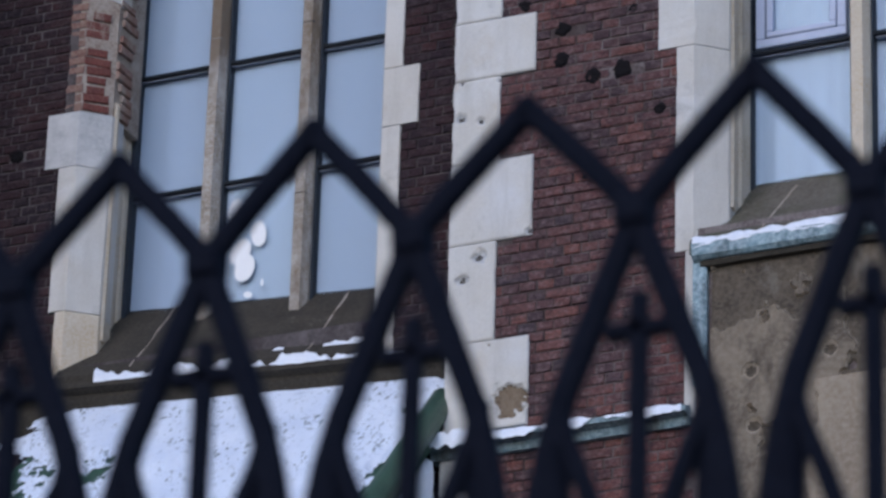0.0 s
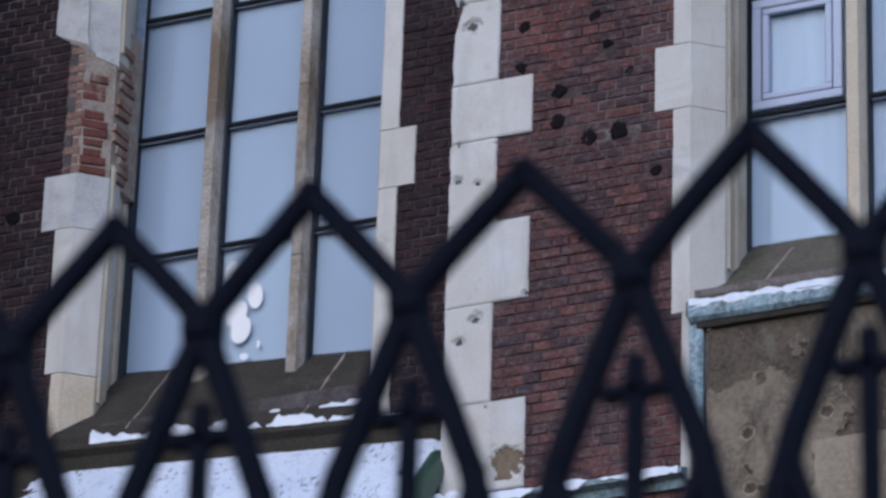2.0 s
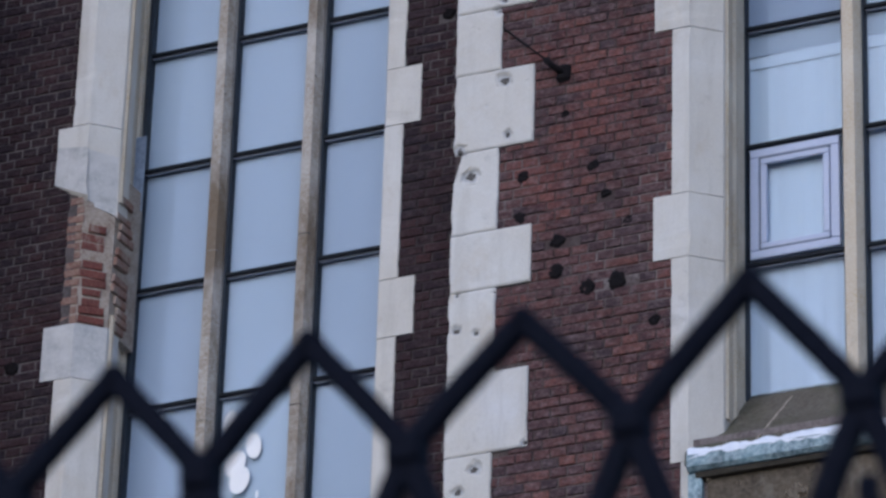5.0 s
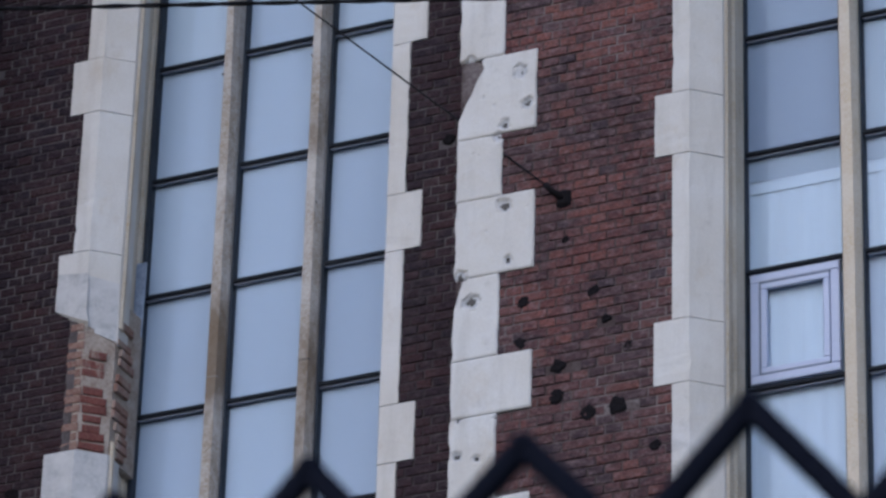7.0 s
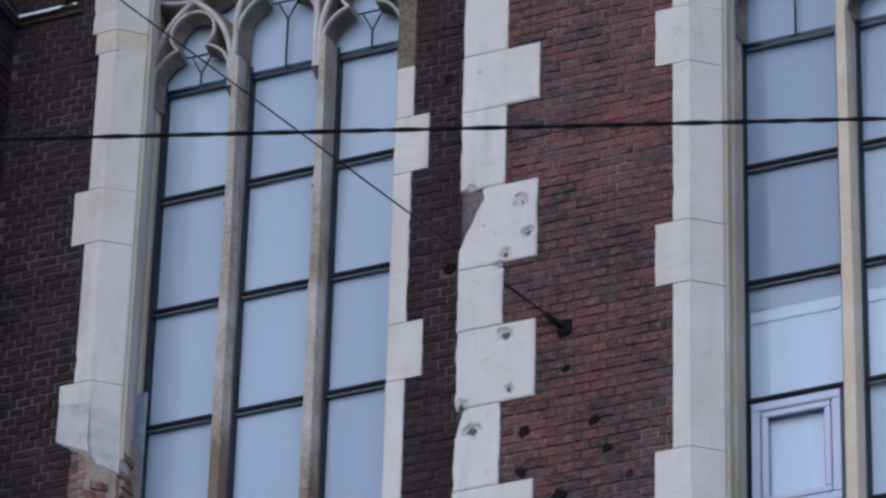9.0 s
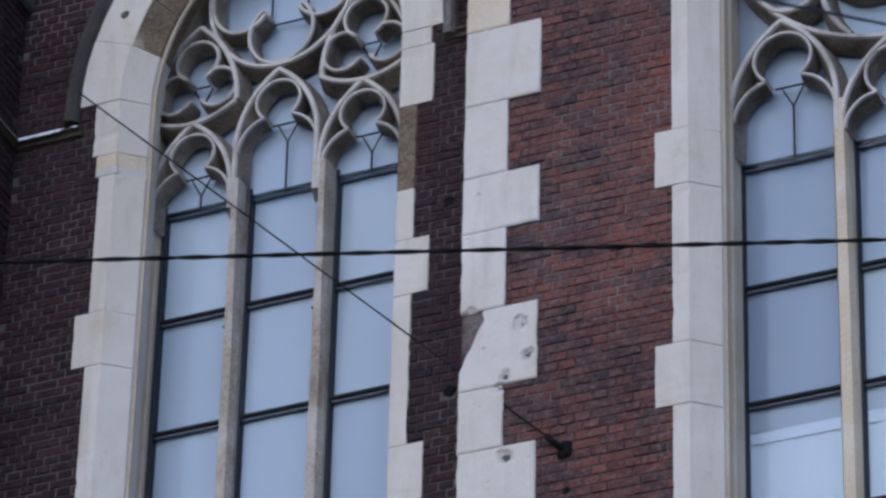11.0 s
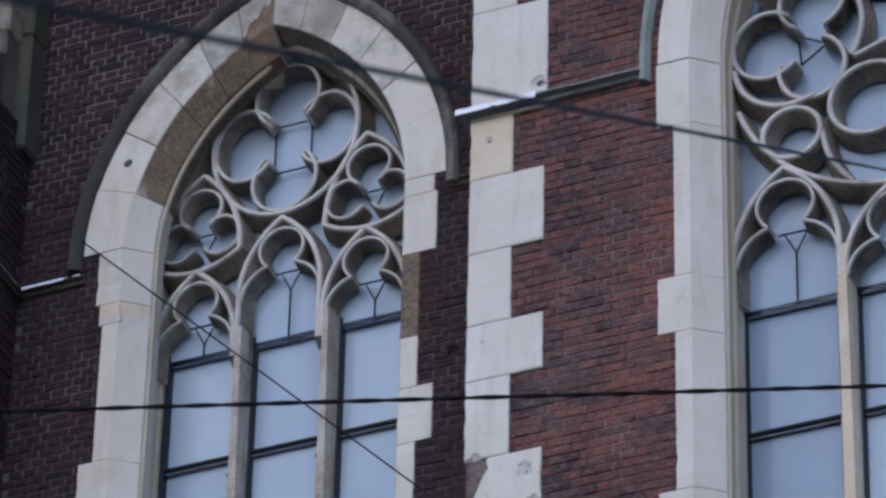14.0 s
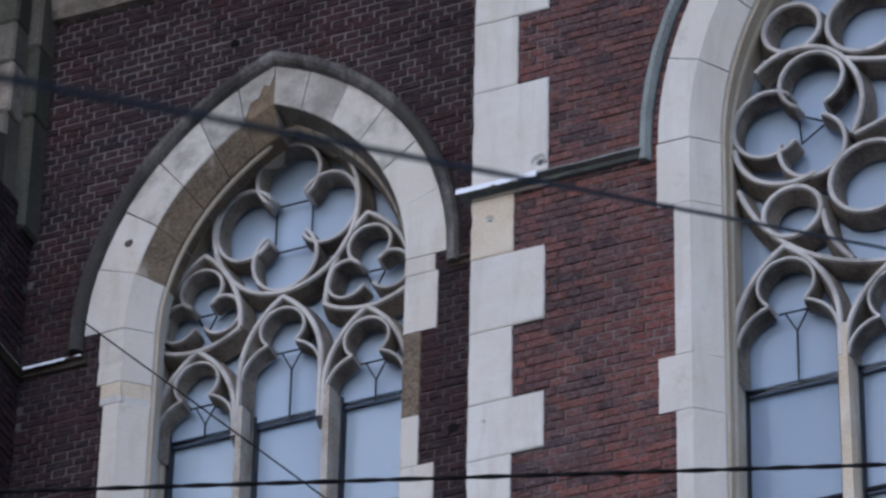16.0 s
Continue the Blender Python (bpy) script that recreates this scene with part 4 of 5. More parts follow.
# left bay: stepped cornice below the sill
run("cornice", -15.6, CORNER - .01, [(LEFT_Y + .05, 15.180), (LEFT_Y - .14, 15.165), (LEFT_Y - .15, 15.125), (LEFT_Y - .09, 15.10), (LEFT_Y - .095, 15.07), (LEFT_Y - .07, 15.0), (LEFT_Y - .05, 14.80), (LEFT_Y + .05, 14.80)], SILL_DARK, None, "dark weathered stone cornice below the window sill", "cornice", "structure", SETTLED)
snow_strip(-12.35, -11.65, LEFT_Y + .13, 15.50, .10, .03, 3.3, .15, "patchy snow lying on the sloping window sill", 1.10, 0.0, SETTLED)
snow_strip(-12.75, -11.65, LEFT_Y + .05, 15.41, .07, .03, 12.3, -.05, "patchy snow lying on the sloping window sill", 1.10, 0.0, SETTLED)
snow_strip(-13.66, -11.65, LEFT_Y - .05, 15.20, .10, .075, 8.1, .36, "snow lying along the foot of the sill", .3, .01, SETTLED)
snow_strip(-11.6, -10.93, LEFT_Y - .0, 15.18, .145, .03, 5.4, .3, "thin snow on the stone cornice", .1, .02, SETTLED)


# annexe roof in front of the left bay
def roof_z(y, x=-10.95):
    return 14.47 + 1.12 * (y - 25.09) + SETTLED * (x + 12.5)


annexe = thing("annexe_roof", "steep green sheet-metal lean-to roof covered in snow", "roof")
bm = bmesh.new()
ye, yt = 21.2, 25.52
vs = [bm.verts.new(p) for p in [(-15.27, ye, roof_z(ye, -15.27)), (-10.95, ye, roof_z(ye)), (-10.95, yt, roof_z(yt)), (-13.76, yt, roof_z(yt, -13.76))]]
face = bm.faces.new(vs)
ext = bmesh.ops.extrude_face_region(bm, geom=[face])
for v in ext["geom"]:
    if isinstance(v, bmesh.types.BMVert):
        v.co.z -= 0.05
part("sheet", bm, GREEN, annexe, "dark green painted metal sheet")
v, f = tube([(-10.97, y, roof_z(y) + .15) for y in (ye, 22.5, 24, 25.1)], .085, 12)
solid("verge_roll", v, f, GREEN, annexe, "dark green rounded verge", True)
part("annexe_wall", block(-15.5, -11.05, 21.5, 25.55, 0, roof_z(21.5) - .35, .02), PLASTER, annexe, "grey plastered wall below the roof")
# the snow blanket
n_u, n_v = 330, 170
verts, faces, keep = [], [], []
for i in range(n_u + 1):
    for k in range(n_v + 1):
        x = -15.55 + (4.52) * i / n_u
        y = 23.9 + (yt - 23.9) * k / n_v
        nv = noise.noise(Vector((x * 2.2, y * 2.2, 0))) * .5 + noise.noise(Vector((x * 7, y * 7, 3))) * .35 + noise.noise(Vector((x * 19, y * 19, 7))) * .3
        edge = min(1.0, (-11.03 - x) / 0.62)
        top = min(1.0, (yt - y) / 0.12)
        cover = nv * (1.15 if y > 24.7 else 1.6) + 0.62 * edge - 1.15 * max(0, min(1, (-12.5 - x) / 1.2)) * max(0, min(1, (25.24 - y) / .34)) - 0.5 * max(0, min(1, (x + 11.6) / .5)) * max(0, min(1, (25.22 - y) / .4)) + 0.35 * min(1, max(0, (y - 23.6) / 0.8)) + 0.2 * top - 0.05
        cover -= 2.5 * max(0.0, -13.70 - .35 * (25.5 - y) - x + .05 * nv)
        keep.append(cover > 0.18)
        verts.append((x, y, roof_z(y, x) + 0.006 + (0.045 * min(1.0, max(0, cover - 0.15) * 2.2)) + 0.012 * nv * (cover > .3)))
for i in range(n_u):
    for k in range(n_v):
        q = (i * (n_v + 1) + k, (i + 1) * (n_v + 1) + k, (i + 1) * (n_v + 1) + k + 1, i * (n_v + 1) + k + 1)
        if all(keep[a] for a in q):
            faces.append(q)
tagged(solid("snow", verts, faces, SNOW_SPECKLED, None, "", True), "thick speckled snow blanket lying on the green roof", "snow", kind="stuff")

# ledge and pier below the corner
snow_strip(CORNER - .05, -10.62, RIGHT_Y + .0, 14.165, .14, .07, 1.2, .9, "heap of snow on the corner of the ledge", 0.2, .06)
snow_strip(-10.60, -9.29, RIGHT_Y + .0, 14.165, .135, .022, 6.6, .45, "patchy snow on the verdigris ledge", 0.2, .05)
snow_strip(-11.0, -10.38, RIGHT_Y + .0, 22.445, .122, .022, 2.9, .75, "thin snow along the string course", 0.1, .03)
snow_strip(-14.85, -14.3, LEFT_Y + .0, 22.31, .083, .008, 9.9, .9, "thin snow along the string course", 0.1, .02)
run("corner_pier", CORNER - .01, -10.72, [(RIGHT_Y + .3, 14.06), (RIGHT_Y - .02, 14.06), (RIGHT_Y - .02, 12.2), (RIGHT_Y + .3, 12.2)], STONE, None, "pale dressed stone at the foot of the wall corner", "stone pier", "structure")

# bay below the right window
PY = RIGHT_Y - .03
bm = bmesh.new()
nx, nz = 230, 290
grid = {}
for i in range(nx + 1):
    for k in range(nz + 1):
        x, z = -9.14 + 2.4 * i / nx, 12.0 + 3.12 * k / nz
        d = noise.noise(Vector((x * 2.4, z * 1.7, 5))) + .45 * noise.noise(Vector((x * 8, z * 6, 1))) + .2 * noise.noise(Vector((x * 21, z * 21, 4))) + .35 * (z - 14.55)
        y = PY + (0.022 if d > .06 else 0.0) + .004 * noise.noise(Vector((x * 25, z * 25, 2)))
        for cx, cz, r in ((-8.88, 14.35, .06), (-8.60, 14.16, .05), (-8.38, 14.75, .06), (-8.37, 14.42, .06), (-8.42, 14.12, .045), (-8.86, 13.98, .06), (-8.2, 13.7, .03), (-8.24, 14.3, .04)):
            q = math.hypot(x - cx, z - cz) / r
            if q < 1:
                y += .03 * (1 - q * q)
        grid[i, k] = bm.verts.new((x, y, z))
for i in range(nx):
    for k in range(nz):
        face = bm.faces.new((grid[i, k], grid[i + 1, k], grid[i + 1, k + 1], grid[i, k + 1]))
        deep = sum(v.co.y for v in face.verts) / 4 - PY
        face.material_index = 1 if deep > .018 else 2 if deep > .006 else 0
bay = part("plaster_bay", bm, PLASTER_DAMP)
bay.data.materials.append(UNDERCOAT)
bay.data.materials.append(PLASTER)
tagged(bay, "dark streaked crumbling plaster below the window, with shot pits", "plaster wall", kind="structure")
rings = []
for k in range(41):
    z = 12.0 + 2.224 * k / 40
    left = -8.505 + .10 * noise.noise(Vector((z * 2.1, 3, 1))) + .03 * noise.noise(Vector((z * 11, 5, 2)))
    rings.append([Vector((x, y, z)) for x, y in ((left, PY + .03), (left, PY - .008), (left + .02, PY - .012), (-6.8, PY - .012), (-6.8, PY + .03))])
v, f = loft(rings)
solid("plaster_patch", v, f, PLASTER)
tagged(bpy.data.objects["plaster_patch"], "paler ochre plaster repair below the window", "plaster wall", kind="structure")
run("flashing", -9.245, -5.7, [(RIGHT_Y + .1, 15.29), (RIGHT_Y - .085, 15.262), (RIGHT_Y - .10, 15.24), (RIGHT_Y - .095, 15.165), (RIGHT_Y - .07, 15.14), (RIGHT_Y + .1, 15.14)], COPPER, None, "verdigris copper flashing below the sill", "flashing", "structure")
run("trim", -9.2, -5.7, [(RIGHT_Y + .1, 15.14), (RIGHT_Y - .06, 15.135), (RIGHT_Y - .05, 15.105), (RIGHT_Y + .1, 15.09)], SILL_DARK, None, "dark stone band below the copper flashing", "stone band", "structure")
part("downflash", block(-9.262, -9.165, RIGHT_Y - .045, RIGHT_Y + .05, 14.30, 15.15, .012, .004, 4), COPPER)
tagged(bpy.data.objects["downflash"], "upright strip of verdigris copper beside the plaster", "flashing", kind="structure")
part("edge_stone", block(-9.315, -9.245, RIGHT_Y - .02, RIGHT_Y + .08, 14.10, 15.25, .008, .003, 6), STONE)
tagged(bpy.data.objects["edge_stone"], "narrow pale stone edging beside the copper strip", "stone edging", kind="structure")
snow_strip(-9.24, -7.9, RIGHT_Y + .0, 15.268, .10, .030, 4.2, .75, "snow lying on the copper flashing", 0.05, .035)

# snow caught between the verge and the corner pier
verts, faces = [], []
for i in range(25):
    for k in range(13):
        a, b = 2 * math.pi * i / 24, math.pi * .5 * k / 12
        r = 1 + .35 * noise.noise(Vector((math.cos(a) * 1.4, math.sin(a) * 1.4, b * 2))) + .12 * noise.noise(Vector((math.cos(a) * 5, math.sin(a) * 5, b * 5)))
        verts.append((-11.03 + .13 * r * math.cos(a) * math.cos(b), 24.86 + .12 * r * math.sin(a) * math.cos(b), 13.62 + .40 * r * math.sin(b)))
for i in range(24):
    for k in range(12):
        a, b = i * 13 + k, (i + 1) * 13 + k
        faces.append((a, b, b + 1, a + 1))
tagged(solid("snow", verts, faces, SNOW, None, "", True), "lump of snow caught beside the wall corner", "snow", kind="stuff")
part("gutter_box", block(-11.2, -10.86, 24.72, 25.02, 12.0, 13.66, .03, .006, 3), STONE_DARK)
tagged(bpy.data.objects["gutter_box"], "dark stone block at the foot of the roof verge", "stone block", kind="structure")

# ---------------------------------------------------------------- unseen overhang closing the church above, added to shade the wall
part("eaves", block(-18.0, -3.5, 23.3, 27.5, 26.95, 27.25, .03), STONE_DARK)
tagged(bpy.data.objects["eaves"], "unseen dark overhang added to shade the upper church wall", "eaves", kind="structure")

# ---------------------------------------------------------------- buttress in the left corner
butt = thing("buttress", "dark brick buttress with a stone upper part and snowy offset", "buttress", kind="structure")
BX = INNER
part("core", block(-16.4, BX - .009, 24.3, LEFT_Y + .3, 0, 23.78, .01), MORTAR_LIGHT, butt)
v, f = loft([[Vector((x, y, z)) for y, z in ((24.25, 23.74), (24.25, 23.84), (25.18, 24.30), (25.7, 24.30), (25.7, 23.74))] for x in (-16.4, -14.90)])
solid("offset_stone", v, f, STONE_DARK, butt, "sloping dark stone offset")
for k, (z0, z1, mat) in enumerate(((23.79, 24.52, STONE_SHADE), (24.525, 25.02, TRACERY_DARK), (25.025, 25.42, STONE_SHADE), (25.425, 27.2, STONE_PIER))):
    part("upper_stone", block(-16.3, -14.90 + .012 * (k % 2), 25.16, LEFT_Y + .2, z0, z1, .02, .004, k), mat, butt, "stained upper stone of the buttress")
for z0, z1, mat in ((23.52, 24.6, STONE_PIER), (24.605, 25.28, STONE_PIER), (25.285, 27.2, STONE_SHADE)):
    part("angle_stone", block(-14.92, -14.79, 25.36, LEFT_Y + .15, z0, z1, .025, .003, int(z0 * 10)), mat, butt, "greenish stained angle stone")
snow_strip(-15.6, -14.95, 25.02, 24.16, .5, .06, 7.7, .9, "snow lying on the buttress offset", .49)
run("trim", -14.86, CORNER, [(LEFT_Y + .05, 25.64), (LEFT_Y - .06, 25.66), (LEFT_Y - .10, 25.74), (LEFT_Y - .12, 25.95), (LEFT_Y + .05, 26.05)], TRACERY_DARK, None, "pale grey stone band high on the wall", "stone band", "structure")
# string course returns round the buttress
v, f = loft([[Vector((BX + dx, y, 22.25 + dz)) for dx, dz in ((-.02, 0), (.03, 0), (.07, .035), (.07, .05), (-.02, .08))] for y in (24.3, 24.7, 25.2, LEFT_Y - .03)])
solid("string_course", v, f, STONE_DARK, butt)
verts, faces = [], []
for i in range(41):
    y = 24.4 + (LEFT_Y - .03 - 24.4) * i / 40
    hgt = .016 + .01 * noise.noise(Vector((y * 7, 1, 1)))
    verts += [(BX, y, 22.325), (BX + .040, y, 22.318 + hgt), (BX + .078, y, 22.272)]
for i in range(40):
    a = 3 * i
    faces += [(a, a + 3, a + 4, a + 1), (a + 1, a + 4, a + 5, a + 2)]
tagged(solid("snow", verts, faces, SNOW, None, "", True), "rim of snow on the buttress string course", "snow", kind="stuff")


# unseen dark wall, added so that no sky shows through the windows
part("blocking_wall", block(-16.0, -4.0, 28.5, 28.7, 12.0, 27.0, .02), STONE_DARK)
tagged(bpy.data.objects["blocking_wall"], "unseen dark wall added behind the windows to block the sky", "wall", kind="structure")

# ---------------------------------------------------------------- small things on the wall and panes
# opening plastic casement in the right window
cas = part("casement", block(-9.04, -8.43, GR - .035, GR - .025, 16.9, 16.905, .001), PVC, window_right, "white plastic tilt window")
x0, x1, z0, z1 = -9.045, -8.43, 16.925, 17.745
for inset, wd, yy, dep in ((0.0, .062, GR - .040, .034), (.070, .045, GR - .036, .030)):
    a, b, c, d = x0 + inset, x1 - inset, z0 + inset, z1 - inset
    part("casement_rail", block(a, b, yy, yy + dep, c, c + wd, .006), PVC, cas)
    part("casement_rail", block(a, b, yy, yy + dep, d - wd, d, .006), PVC, cas)
    part("casement_stile", block(a, a + wd, yy, yy + dep, c + wd + .001, d - wd - .001, .006), PVC, cas)
    part("casement_stile", block(b - wd, b, yy, yy + dep, c + wd + .001, d - wd - .001, .006), PVC, cas)
for a, b, c, d in ((x0 + .0625, x1 - .0625, z0 + .0625, z0 + .0745), (x0 + .0625, x1 - .0625, z1 - .0745, z1 - .0625), (x0 + .0625, x0 + .0745, z0 + .0625, z1 - .0625)):
    part("gasket", block(a, b, GR - .0385, GR - .004, c, d, .001), GASKET, cas)

# white paper ovals stuck inside a lower pane of the left window
for k, (x, z, rx, rz, tilt) in enumerate(((-13.035, 16.755, .05, .085, 12), (-12.845, 16.54, .058, .10, -8), (-12.975, 16.42, .075, .10, 24), (-12.935, 16.29, .075, .105, 10), (-12.795, 16.155, .012, .03, 0), (-12.895, 16.075, .035, .025, 20))):
    bm = bmesh.new()
    bmesh.ops.create_cone(bm, cap_ends=True, segments=28, radius1=1, radius2=1, depth=0.004)
    m = Matrix.Translation((x, GL - .007 - .0045 * k, z)) @ Matrix.Rotation(radians(tilt), 4, "Y") @ Matrix.Rotation(radians(90), 4, "X") @ Matrix.Diagonal((rx, rz, 1, 1))
    bmesh.ops.transform(bm, matrix=m, verts=bm.verts)
    tagged(part("paper_oval", bm, PAPER), "white oval paper decoration stuck on the pane", "decoration", "ovals on the pane")

# strip of pale paint peeling from the frame beside the broken jamb
part("peeling_strip", block(-13.886, -13.780, LEFT_Y + .47, LEFT_Y + .48, 18.520, 19.133, .002, .004, 9), GASKET_PALE, window_left, "pale blue paint peeling from the metal frame")

# anchor and stay wire
anc = thing("wall_anchor", "rusty dark iron wall anchor holding a stay wire", "anchor")
part("plate", block(-10.20, -10.10, RIGHT_Y - .03, RIGHT_Y + .05, 18.20, 18.33, .02, .006, 2), SOOT, anc)
v, f = tube([(-10.15, RIGHT_Y - .01, 18.26), (-10.21, RIGHT_Y - .06, 18.31), (-10.26, RIGHT_Y - .05, 18.37)], .022, 8)
solid("eye_bolt", v, f, SOOT, anc, "", True)


def sag(a, b, drop, n=24):
    a, b = Vector(a), Vector(b)
    return [a.lerp(b, k / n) - Vector((0, 0, drop * 4 * (k / n) * (1 - k / n))) for k in range(n + 1)]


wire("stay_wire", sag((-10.25, RIGHT_Y - .05, 18.36), (-14.30, LEFT_Y - .08, 22.60), .0), .0065, "thin steel wire from an iron anchor to the drip mould")
# twisted service cable, nearer than the wall
LA, LB = (-14.02, 17.66, 16.0), (-3.2, 21.27, 16.0)
for ph in (0, math.pi):
    base = sag(LA, LB, 0.0, 260)
    pts = [p + Vector((0, .006 * math.cos(k * .62 + ph), .0055 * math.sin(k * .62 + ph))) for k, p in enumerate(base)]
    wire("service_cable", pts, .0085, "black twisted service cable stretched along the church front")


# ---------------------------------------------------------------- brickwork
PITS = [(-10.418, 17.53, .075), (-9.935, 17.52, .07), (-9.842, 17.30, .06), (-10.443, 17.235, .08), (-10.17, 17.01, .085), (-10.186, 16.78, .09), (-9.969, 16.617, .095), (-9.756, 16.64, .10), (-9.50, 16.30, .07), (-9.683, 17.06, .06),
        (-10.136, 17.95, .05), (-9.60, 14.42, .06), (-10.0, 15.9, .04)]
PITS_LEFT = [(-11.14, 17.60, .07), (-11.29, 20.92, .08), (-11.25, 19.33, .08), (-14.46, 17.15, .09), (-13.2, 25.0, .06)]


def brick_mesh(w, h, seed):
    """One worn brick: bevelled face 9 mm proud of the joint, set 3 cm into the wall. Origin at the middle of its face."""
    rnd = random.Random(seed)
    c = .006
    a, b = w / 2, h / 2
    j = lambda: rnd.uniform(-.0022, .0022)
    front = [(-a + c + j(), j() * .6, -b + c + j()), (a - c + j(), j() * .6, -b + c + j()), (a - c + j(), j() * .6, b - c + j()), (-a + c + j(), j() * .6, b - c + j())]
    rim = [(-a + j(), .005, -b + j()), (a + j(), .005, -b + j()), (a + j(), .005, b + j()), (-a + j(), .005, b + j())]
    back = [(x, .035, z) for x, _, z in rim]
    verts = front + rim + back
    faces = [(0, 1, 2, 3)]
    for k in range(4):
        m = (k + 1) % 4
        faces += [(4 + k, 4 + m, m, k), (8 + k, 8 + m, 4 + m, 4 + k)]
    return verts, faces


HEAD, STRETCH, JOINT = .118, .236, .0105
VARIANTS = {}
for kind, wlen in (("h", HEAD), ("s", STRETCH)):
    for q in range(5):
        VARIANTS[kind, q] = brick_mesh(wlen - JOINT, COURSE - JOINT, q * 7 + len(kind) + (50 if kind == "s" else 0))


def brickwork(parent, u0, u1, z0, z1, place, blocked, pits, single, seed, mat_one, mat_all):
    """Courses of headers and stretchers. place(u, z) gives the pose of a brick; those within 'single' are objects of their own."""
    rnd = random.Random(seed)
    allv, allf = [], []
    shared = {}
    count = [0]

    def lay(kind, uc, zc):
        half = (STRETCH if kind == "s" else HEAD) / 2
        if uc - half < u0 - .13 or uc + half > u1 + .13 or blocked(uc, zc, half):
            return
        deep = rnd.uniform(-.007, .003)
        gone = False
        for px, pz, pr in pits:
            d = math.hypot((uc - px) * .9, zc - pz)
            if d < pr * .45:
                gone = True
            elif d < pr * 1.1:
                deep += .001
        if gone:
            return
        key = (kind, rnd.randrange(5))
        m = place(uc, zc) @ Matrix.Translation((0, deep, 0)) @ Matrix.Rotation(rnd.uniform(-.012, .012), 4, "Y") @ Matrix.Rotation(rnd.uniform(-.05, .05), 4, "X") @ Matrix.Rotation(rnd.uniform(-.015, .015), 4, "Z")
        if single(uc, zc) and count[0] < 300:
            if key not in shared:
                shared[key] = mesh_of("brick", *VARIANTS[key], mat_one)
            ob = new("brick", shared[key])
            ob.parent = parent
            ob.matrix_basis = m
            count[0] += 1
        else:
            o = len(allv)
            allv.extend(m @ Vector(p) for p in VARIANTS[key][0])
            allf.extend(tuple(o + i for i in fc) for fc in VARIANTS[key][1])

    row = 0
    z = z0
    while z < z1:
        zc = z + COURSE / 2 + rnd.uniform(-.0015, .0015)
        u = u0 - .13 + (HEAD / 2 if row % 2 else 0.0) - rnd.choice((0, HEAD))
        while u < u1:
            kind = "s" if rnd.random() < (.42 if row % 2 else .12) else "h"
            wlen = STRETCH if kind == "s" else HEAD
            spots = [(kind, u + wlen / 2)]
            u += wlen
            if kind == "s" and blocked(spots[0][1], zc, wlen / 2):
                spots = [("h", u - 1.5 * HEAD), ("h", u - .5 * HEAD)]
            for kind, uc in spots:
                lay(kind, uc, zc)
        z += COURSE
        row += 1
    me = bpy.data.meshes.new("brickwork")
    me.from_pydata([tuple(p) for p in allv], [], allf)
    me.materials.append(mat_all)
    ob = new("brickwork", me)
    ob.parent = parent
    tagged(ob, kind="stuff")


def in_arch(arch, x, z, h, o=0.0):
    """Whether a brick of half length h would stick into the opening."""
    near = max(0.0, abs(x - arch.cx) - h)
    return z > arch.sill and any(q < arch.apex(o) and near < arch.half(q, o) for q in (z - COURSE / 2, z + COURSE / 2))


def at_right(u, z):
    return pose(u, RIGHT_Y, z)


def at_left(u, z):
    return pose(u, LEFT_Y, z)


def at_butt(u, z):
    return pose(BX, u, z, 0, 0, 90)


def block_right(u, z, h):
    return (u + h < (-10.36 if any(p < z < q for p, q in zip(CORNER_Z[::2], CORNER_Z[1::2])) else -10.60) and 14.22 < z) or in_arch(AR, u, z, h) or (u + h > -9.215 and z < 15.3) or (u + h > -9.30 and 15.2 < z < 15.45)


def block_left(u, z, h):
    if in_arch(AL, u, z, h, -.075 if u < AL.cx and 17.38 < z < 18.62 else -.30 if z > 22.6 else 0.0):
        return True
    return abs(u - AL.cx) < 1.05 and z < 15.6


brickwork(wall_right, CORNER + .145, -9.10, 12.4, 26.8, at_right, block_right, PITS, lambda u, z: 16.0 < z < 18.6, 11, BRICK, BRICKS)
brickwork(wall_left, INNER, CORNER + .25, 13.2, 26.8, at_left, block_left, PITS_LEFT, lambda u, z: u < -13.9 and 17.0 < z < 22.3, 12, BRICK_DARK, BRICKS_DARK)
brickwork(butt, 24.32, LEFT_Y, 18.5, 23.76, at_butt, lambda u, z, h: False, [], lambda u, z: 21.0 < z < 23.7, 13, BRICK_DARK, BRICKS_DARK)
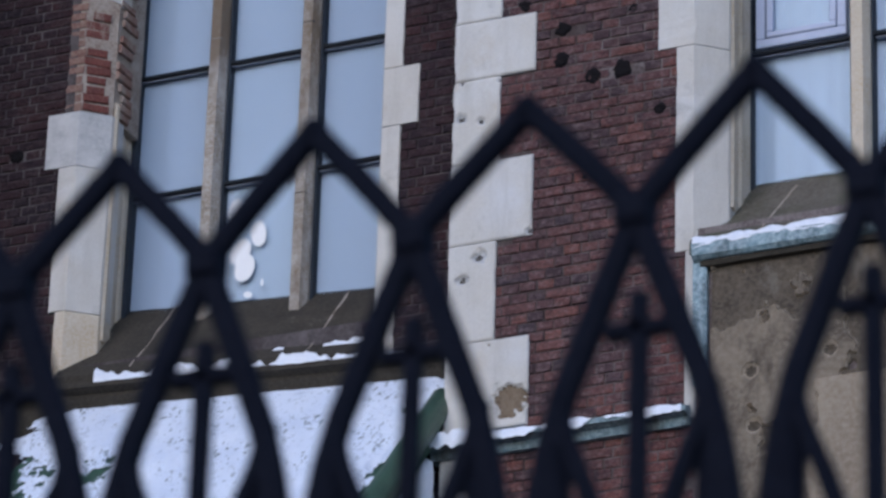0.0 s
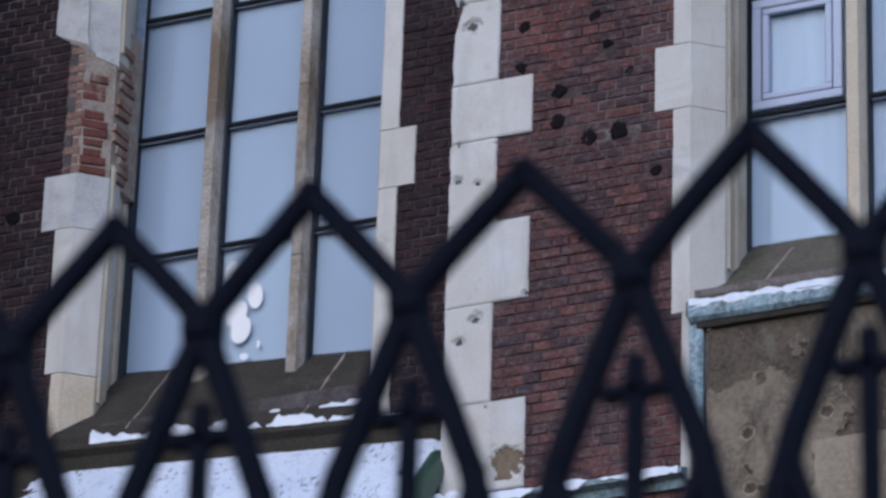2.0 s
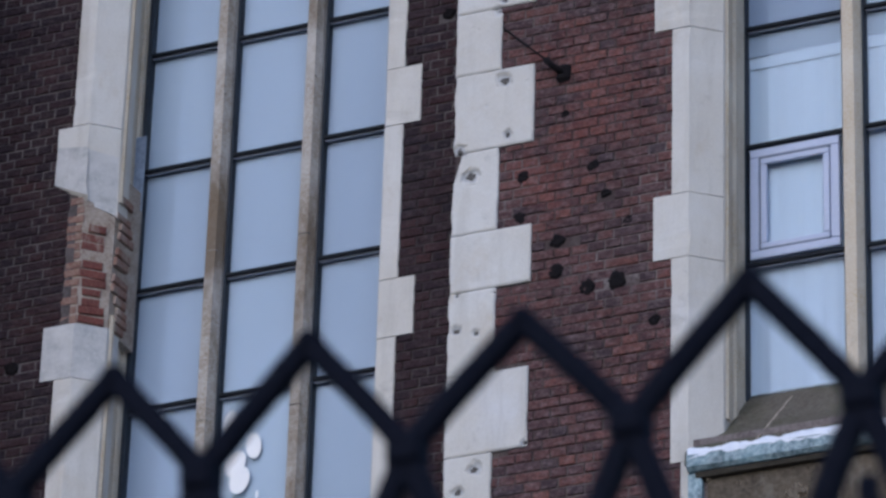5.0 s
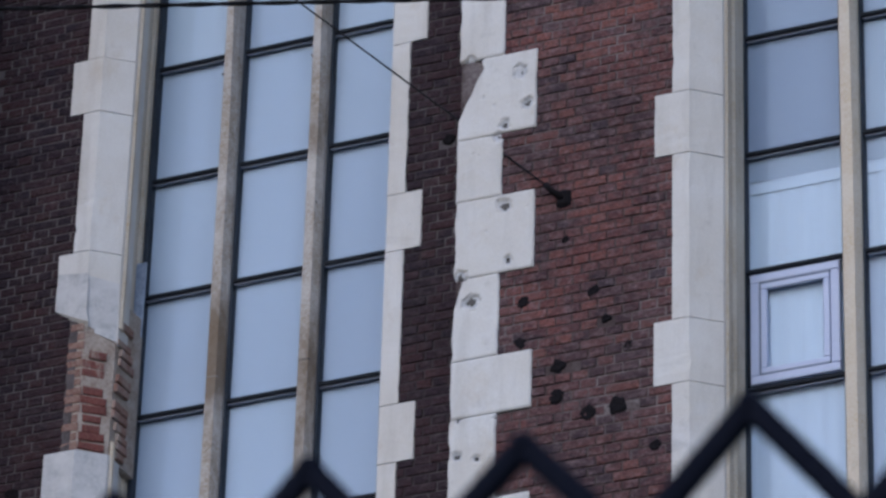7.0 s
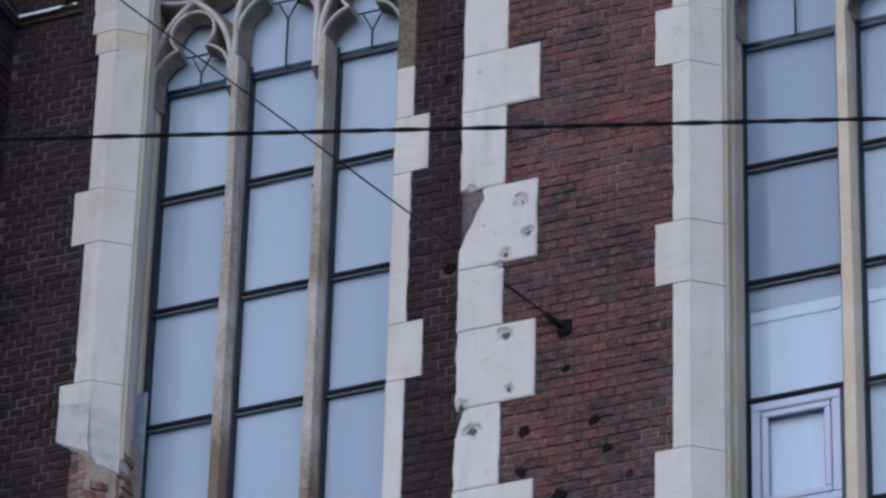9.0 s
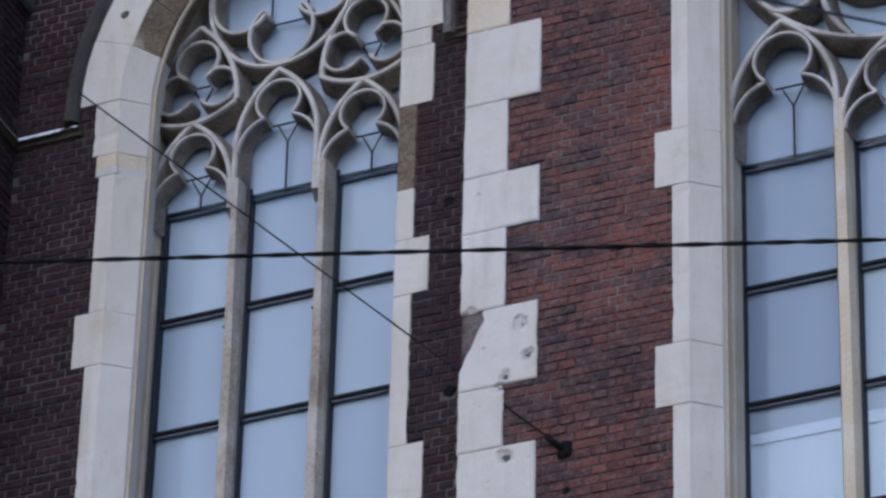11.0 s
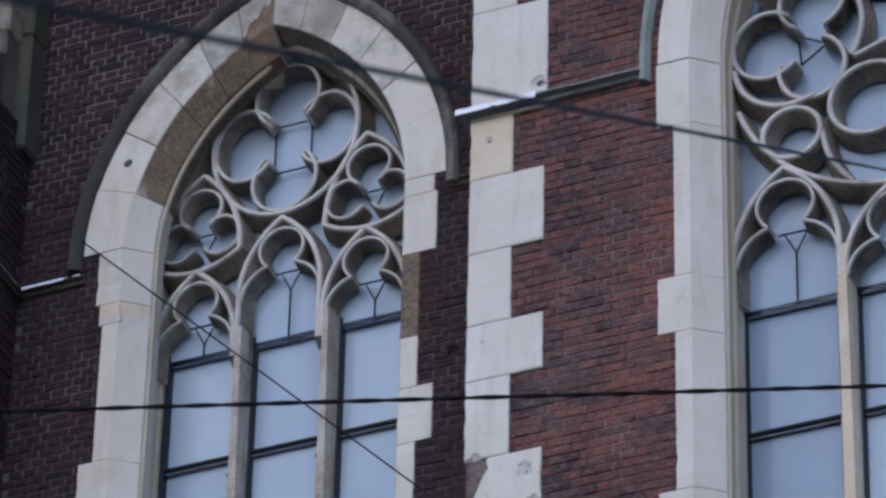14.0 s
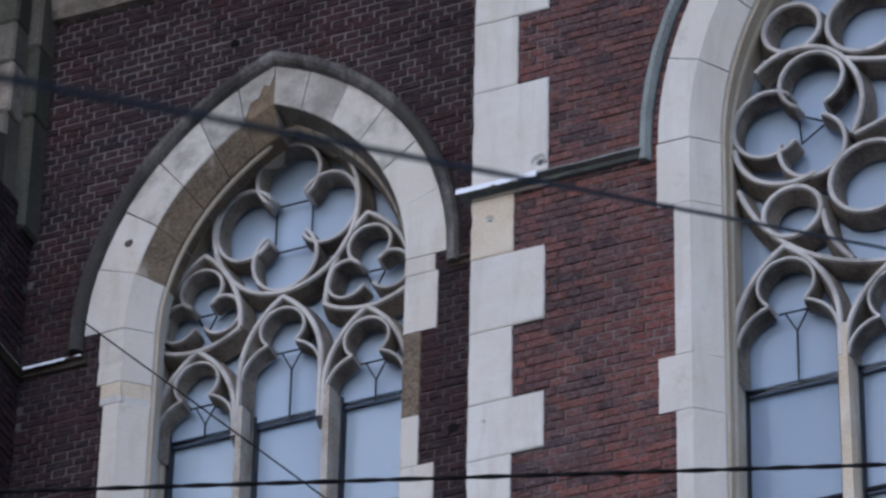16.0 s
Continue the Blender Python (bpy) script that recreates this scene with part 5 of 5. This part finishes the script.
# shot pits as black discs: soot plus the painted darkness of their depth
ARCH_CHIPS = [(-13.997, 23.287, .055)]
for k, (x, z, r) in enumerate(PITS + PITS_LEFT + ARCH_CHIPS):
    y = RIGHT_Y if k < len(PITS) else LEFT_Y - (.014 if k >= len(PITS + PITS_LEFT) else 0)
    rnd = random.Random(k)
    verts, faces = [(x, y - .004, z)], []
    n = 30
    for q in range(3):
        rr = r * (.22, .44, .64)[q]
        for i in range(n):
            a = 2 * math.pi * i / n
            s = rr * (1 + .40 * noise.noise(Vector((math.cos(a) * 1.1, math.sin(a) * 1.1, k * 3.7 + q * .2))) + .05 * rnd.uniform(-1, 1))
            verts.append((x + s * math.cos(a), y + (-.006, -.007, .003)[q] + rnd.uniform(-.002, .002), z + s * math.sin(a)))
    for i in range(n):
        j = (i + 1) % n
        faces.append((0, 1 + i, 1 + j))
        for q in range(2):
            faces.append((1 + q * n + i, 1 + q * n + j, 1 + (q + 1) * n + j, 1 + (q + 1) * n + i))
    solid("shot_pit", verts, faces, SOOT if k < len(PITS + PITS_LEFT) else SCAR, wall_right if k < len(PITS) else wall_left, "sooty crumbled shot pit with its dark depth painted")

# broken jamb of the left window: raw orange bricks where the stones have fallen
raw = thing("broken_jamb", "raw orange bricks and mortar where jamb stones have fallen away", "brickwork", kind="structure")
rnd = random.Random(5)
JX = AL.cx - AL.a
v, f = loft([[Vector((JX + dx, LEFT_Y + dy, z)) for dx, dy in ((-.14, .30), (-.14, .010), (-.01, .014), (.165, .156), (.19, .42), (.19, .5), (.0, .5))] for z in (17.40, 17.8, 18.2, 18.66)])
solid("mortar", v, f, MORTAR_PALE, raw)
row = int((17.36 - 13.2) / COURSE)
while 13.2 + row * COURSE < 18.60:
    w = rnd.choice((.115, .17, .22)) - .0105
    m = pose(JX - .128 - w / 2, LEFT_Y - .0025, 13.2 + (row + .5) * COURSE)
    verts, faces = brick_mesh(w, COURSE - .0105, rnd.randrange(1000))
    solid("brick", [m @ Vector(p) for p in verts], faces, BRICK_DARK, raw)
    row += 1
z = 17.42
while z < 18.60:
    hgt = .070
    for kind in range(3):
        if z > (18.50, 18.27, 18.45)[kind] or rnd.random() < (.05, .10, .25)[kind]:
            continue
        if kind == 0:
            m = pose(JX - .07 + rnd.uniform(-.008, .008), LEFT_Y + .004 + rnd.uniform(0, .005), z + hgt / 2)
            w = rnd.uniform(.10, .135)
        elif kind == 1:
            m = pose(JX + .075 + rnd.uniform(-.02, .02), LEFT_Y + .066 + rnd.uniform(-.004, .006), z + hgt / 2, 0, 0, 39 + rnd.uniform(-2, 2))
            w = rnd.uniform(.12, .19)
        else:
            m = pose(JX + .198, LEFT_Y + .27 + rnd.uniform(-.03, .03), z + hgt / 2, 0, 0, 86)
            w = rnd.uniform(.12, .20)
        verts, faces = brick_mesh(w, hgt - .007 - rnd.uniform(0, .010), rnd.randrange(1000))
        m = m @ Matrix.Rotation(rnd.uniform(-.05, .05), 4, "Y") @ Matrix.Rotation(rnd.uniform(-.04, .04), 4, "X") @ Matrix.Translation((0, rnd.uniform(-.006, .004), rnd.uniform(-.005, .005)))
        ob = solid("brick", [m @ Vector(p) for p in verts], faces, BRICK_RAW if kind == 1 else BRICK_SMEARED, raw)
    z += .0722

# mortar joint across the right sill
n = 24
verts, faces = [], []
for k in range(n + 1):
    q = k / n
    for s in (-1, 1):
        verts.append((-8.785 + .05 * (q - .4) + s * (.008 + .005 * noise.noise(Vector((q * 9, s, 2)))), RIGHT_Y - .05 + .55 * q, 15.300 + .571 * q))
for k in range(n):
    faces.append((2 * k, 2 * k + 1, 2 * k + 3, 2 * k + 2))
solid("sill_joint", verts, faces, MORTAR_PALE, window_right, "pale mortar joint across the sill")
# and across the left sill
for jx, wide in ((-12.145, .012), (-13.451, .010)):
    verts, faces = [], []
    for k in range(n + 1):
        q = k / n
        for sgn in (-1, 1):
            x = jx + .04 * noise.noise(Vector((q * 3, jx, 1))) + sgn * wide * (.6 + .8 * noise.noise(Vector((q * 9, sgn, jx))))
            verts.append((x, LEFT_Y - .06 + .66 * q, 15.292 + .767 * q + SETTLED * (x + 12.5)))
    for k in range(n):
        faces.append((2 * k, 2 * k + 1, 2 * k + 3, 2 * k + 2))
    solid("sill_joint", verts, faces, MORTAR_PALE, window_left, "pale mortar joint across the sill")
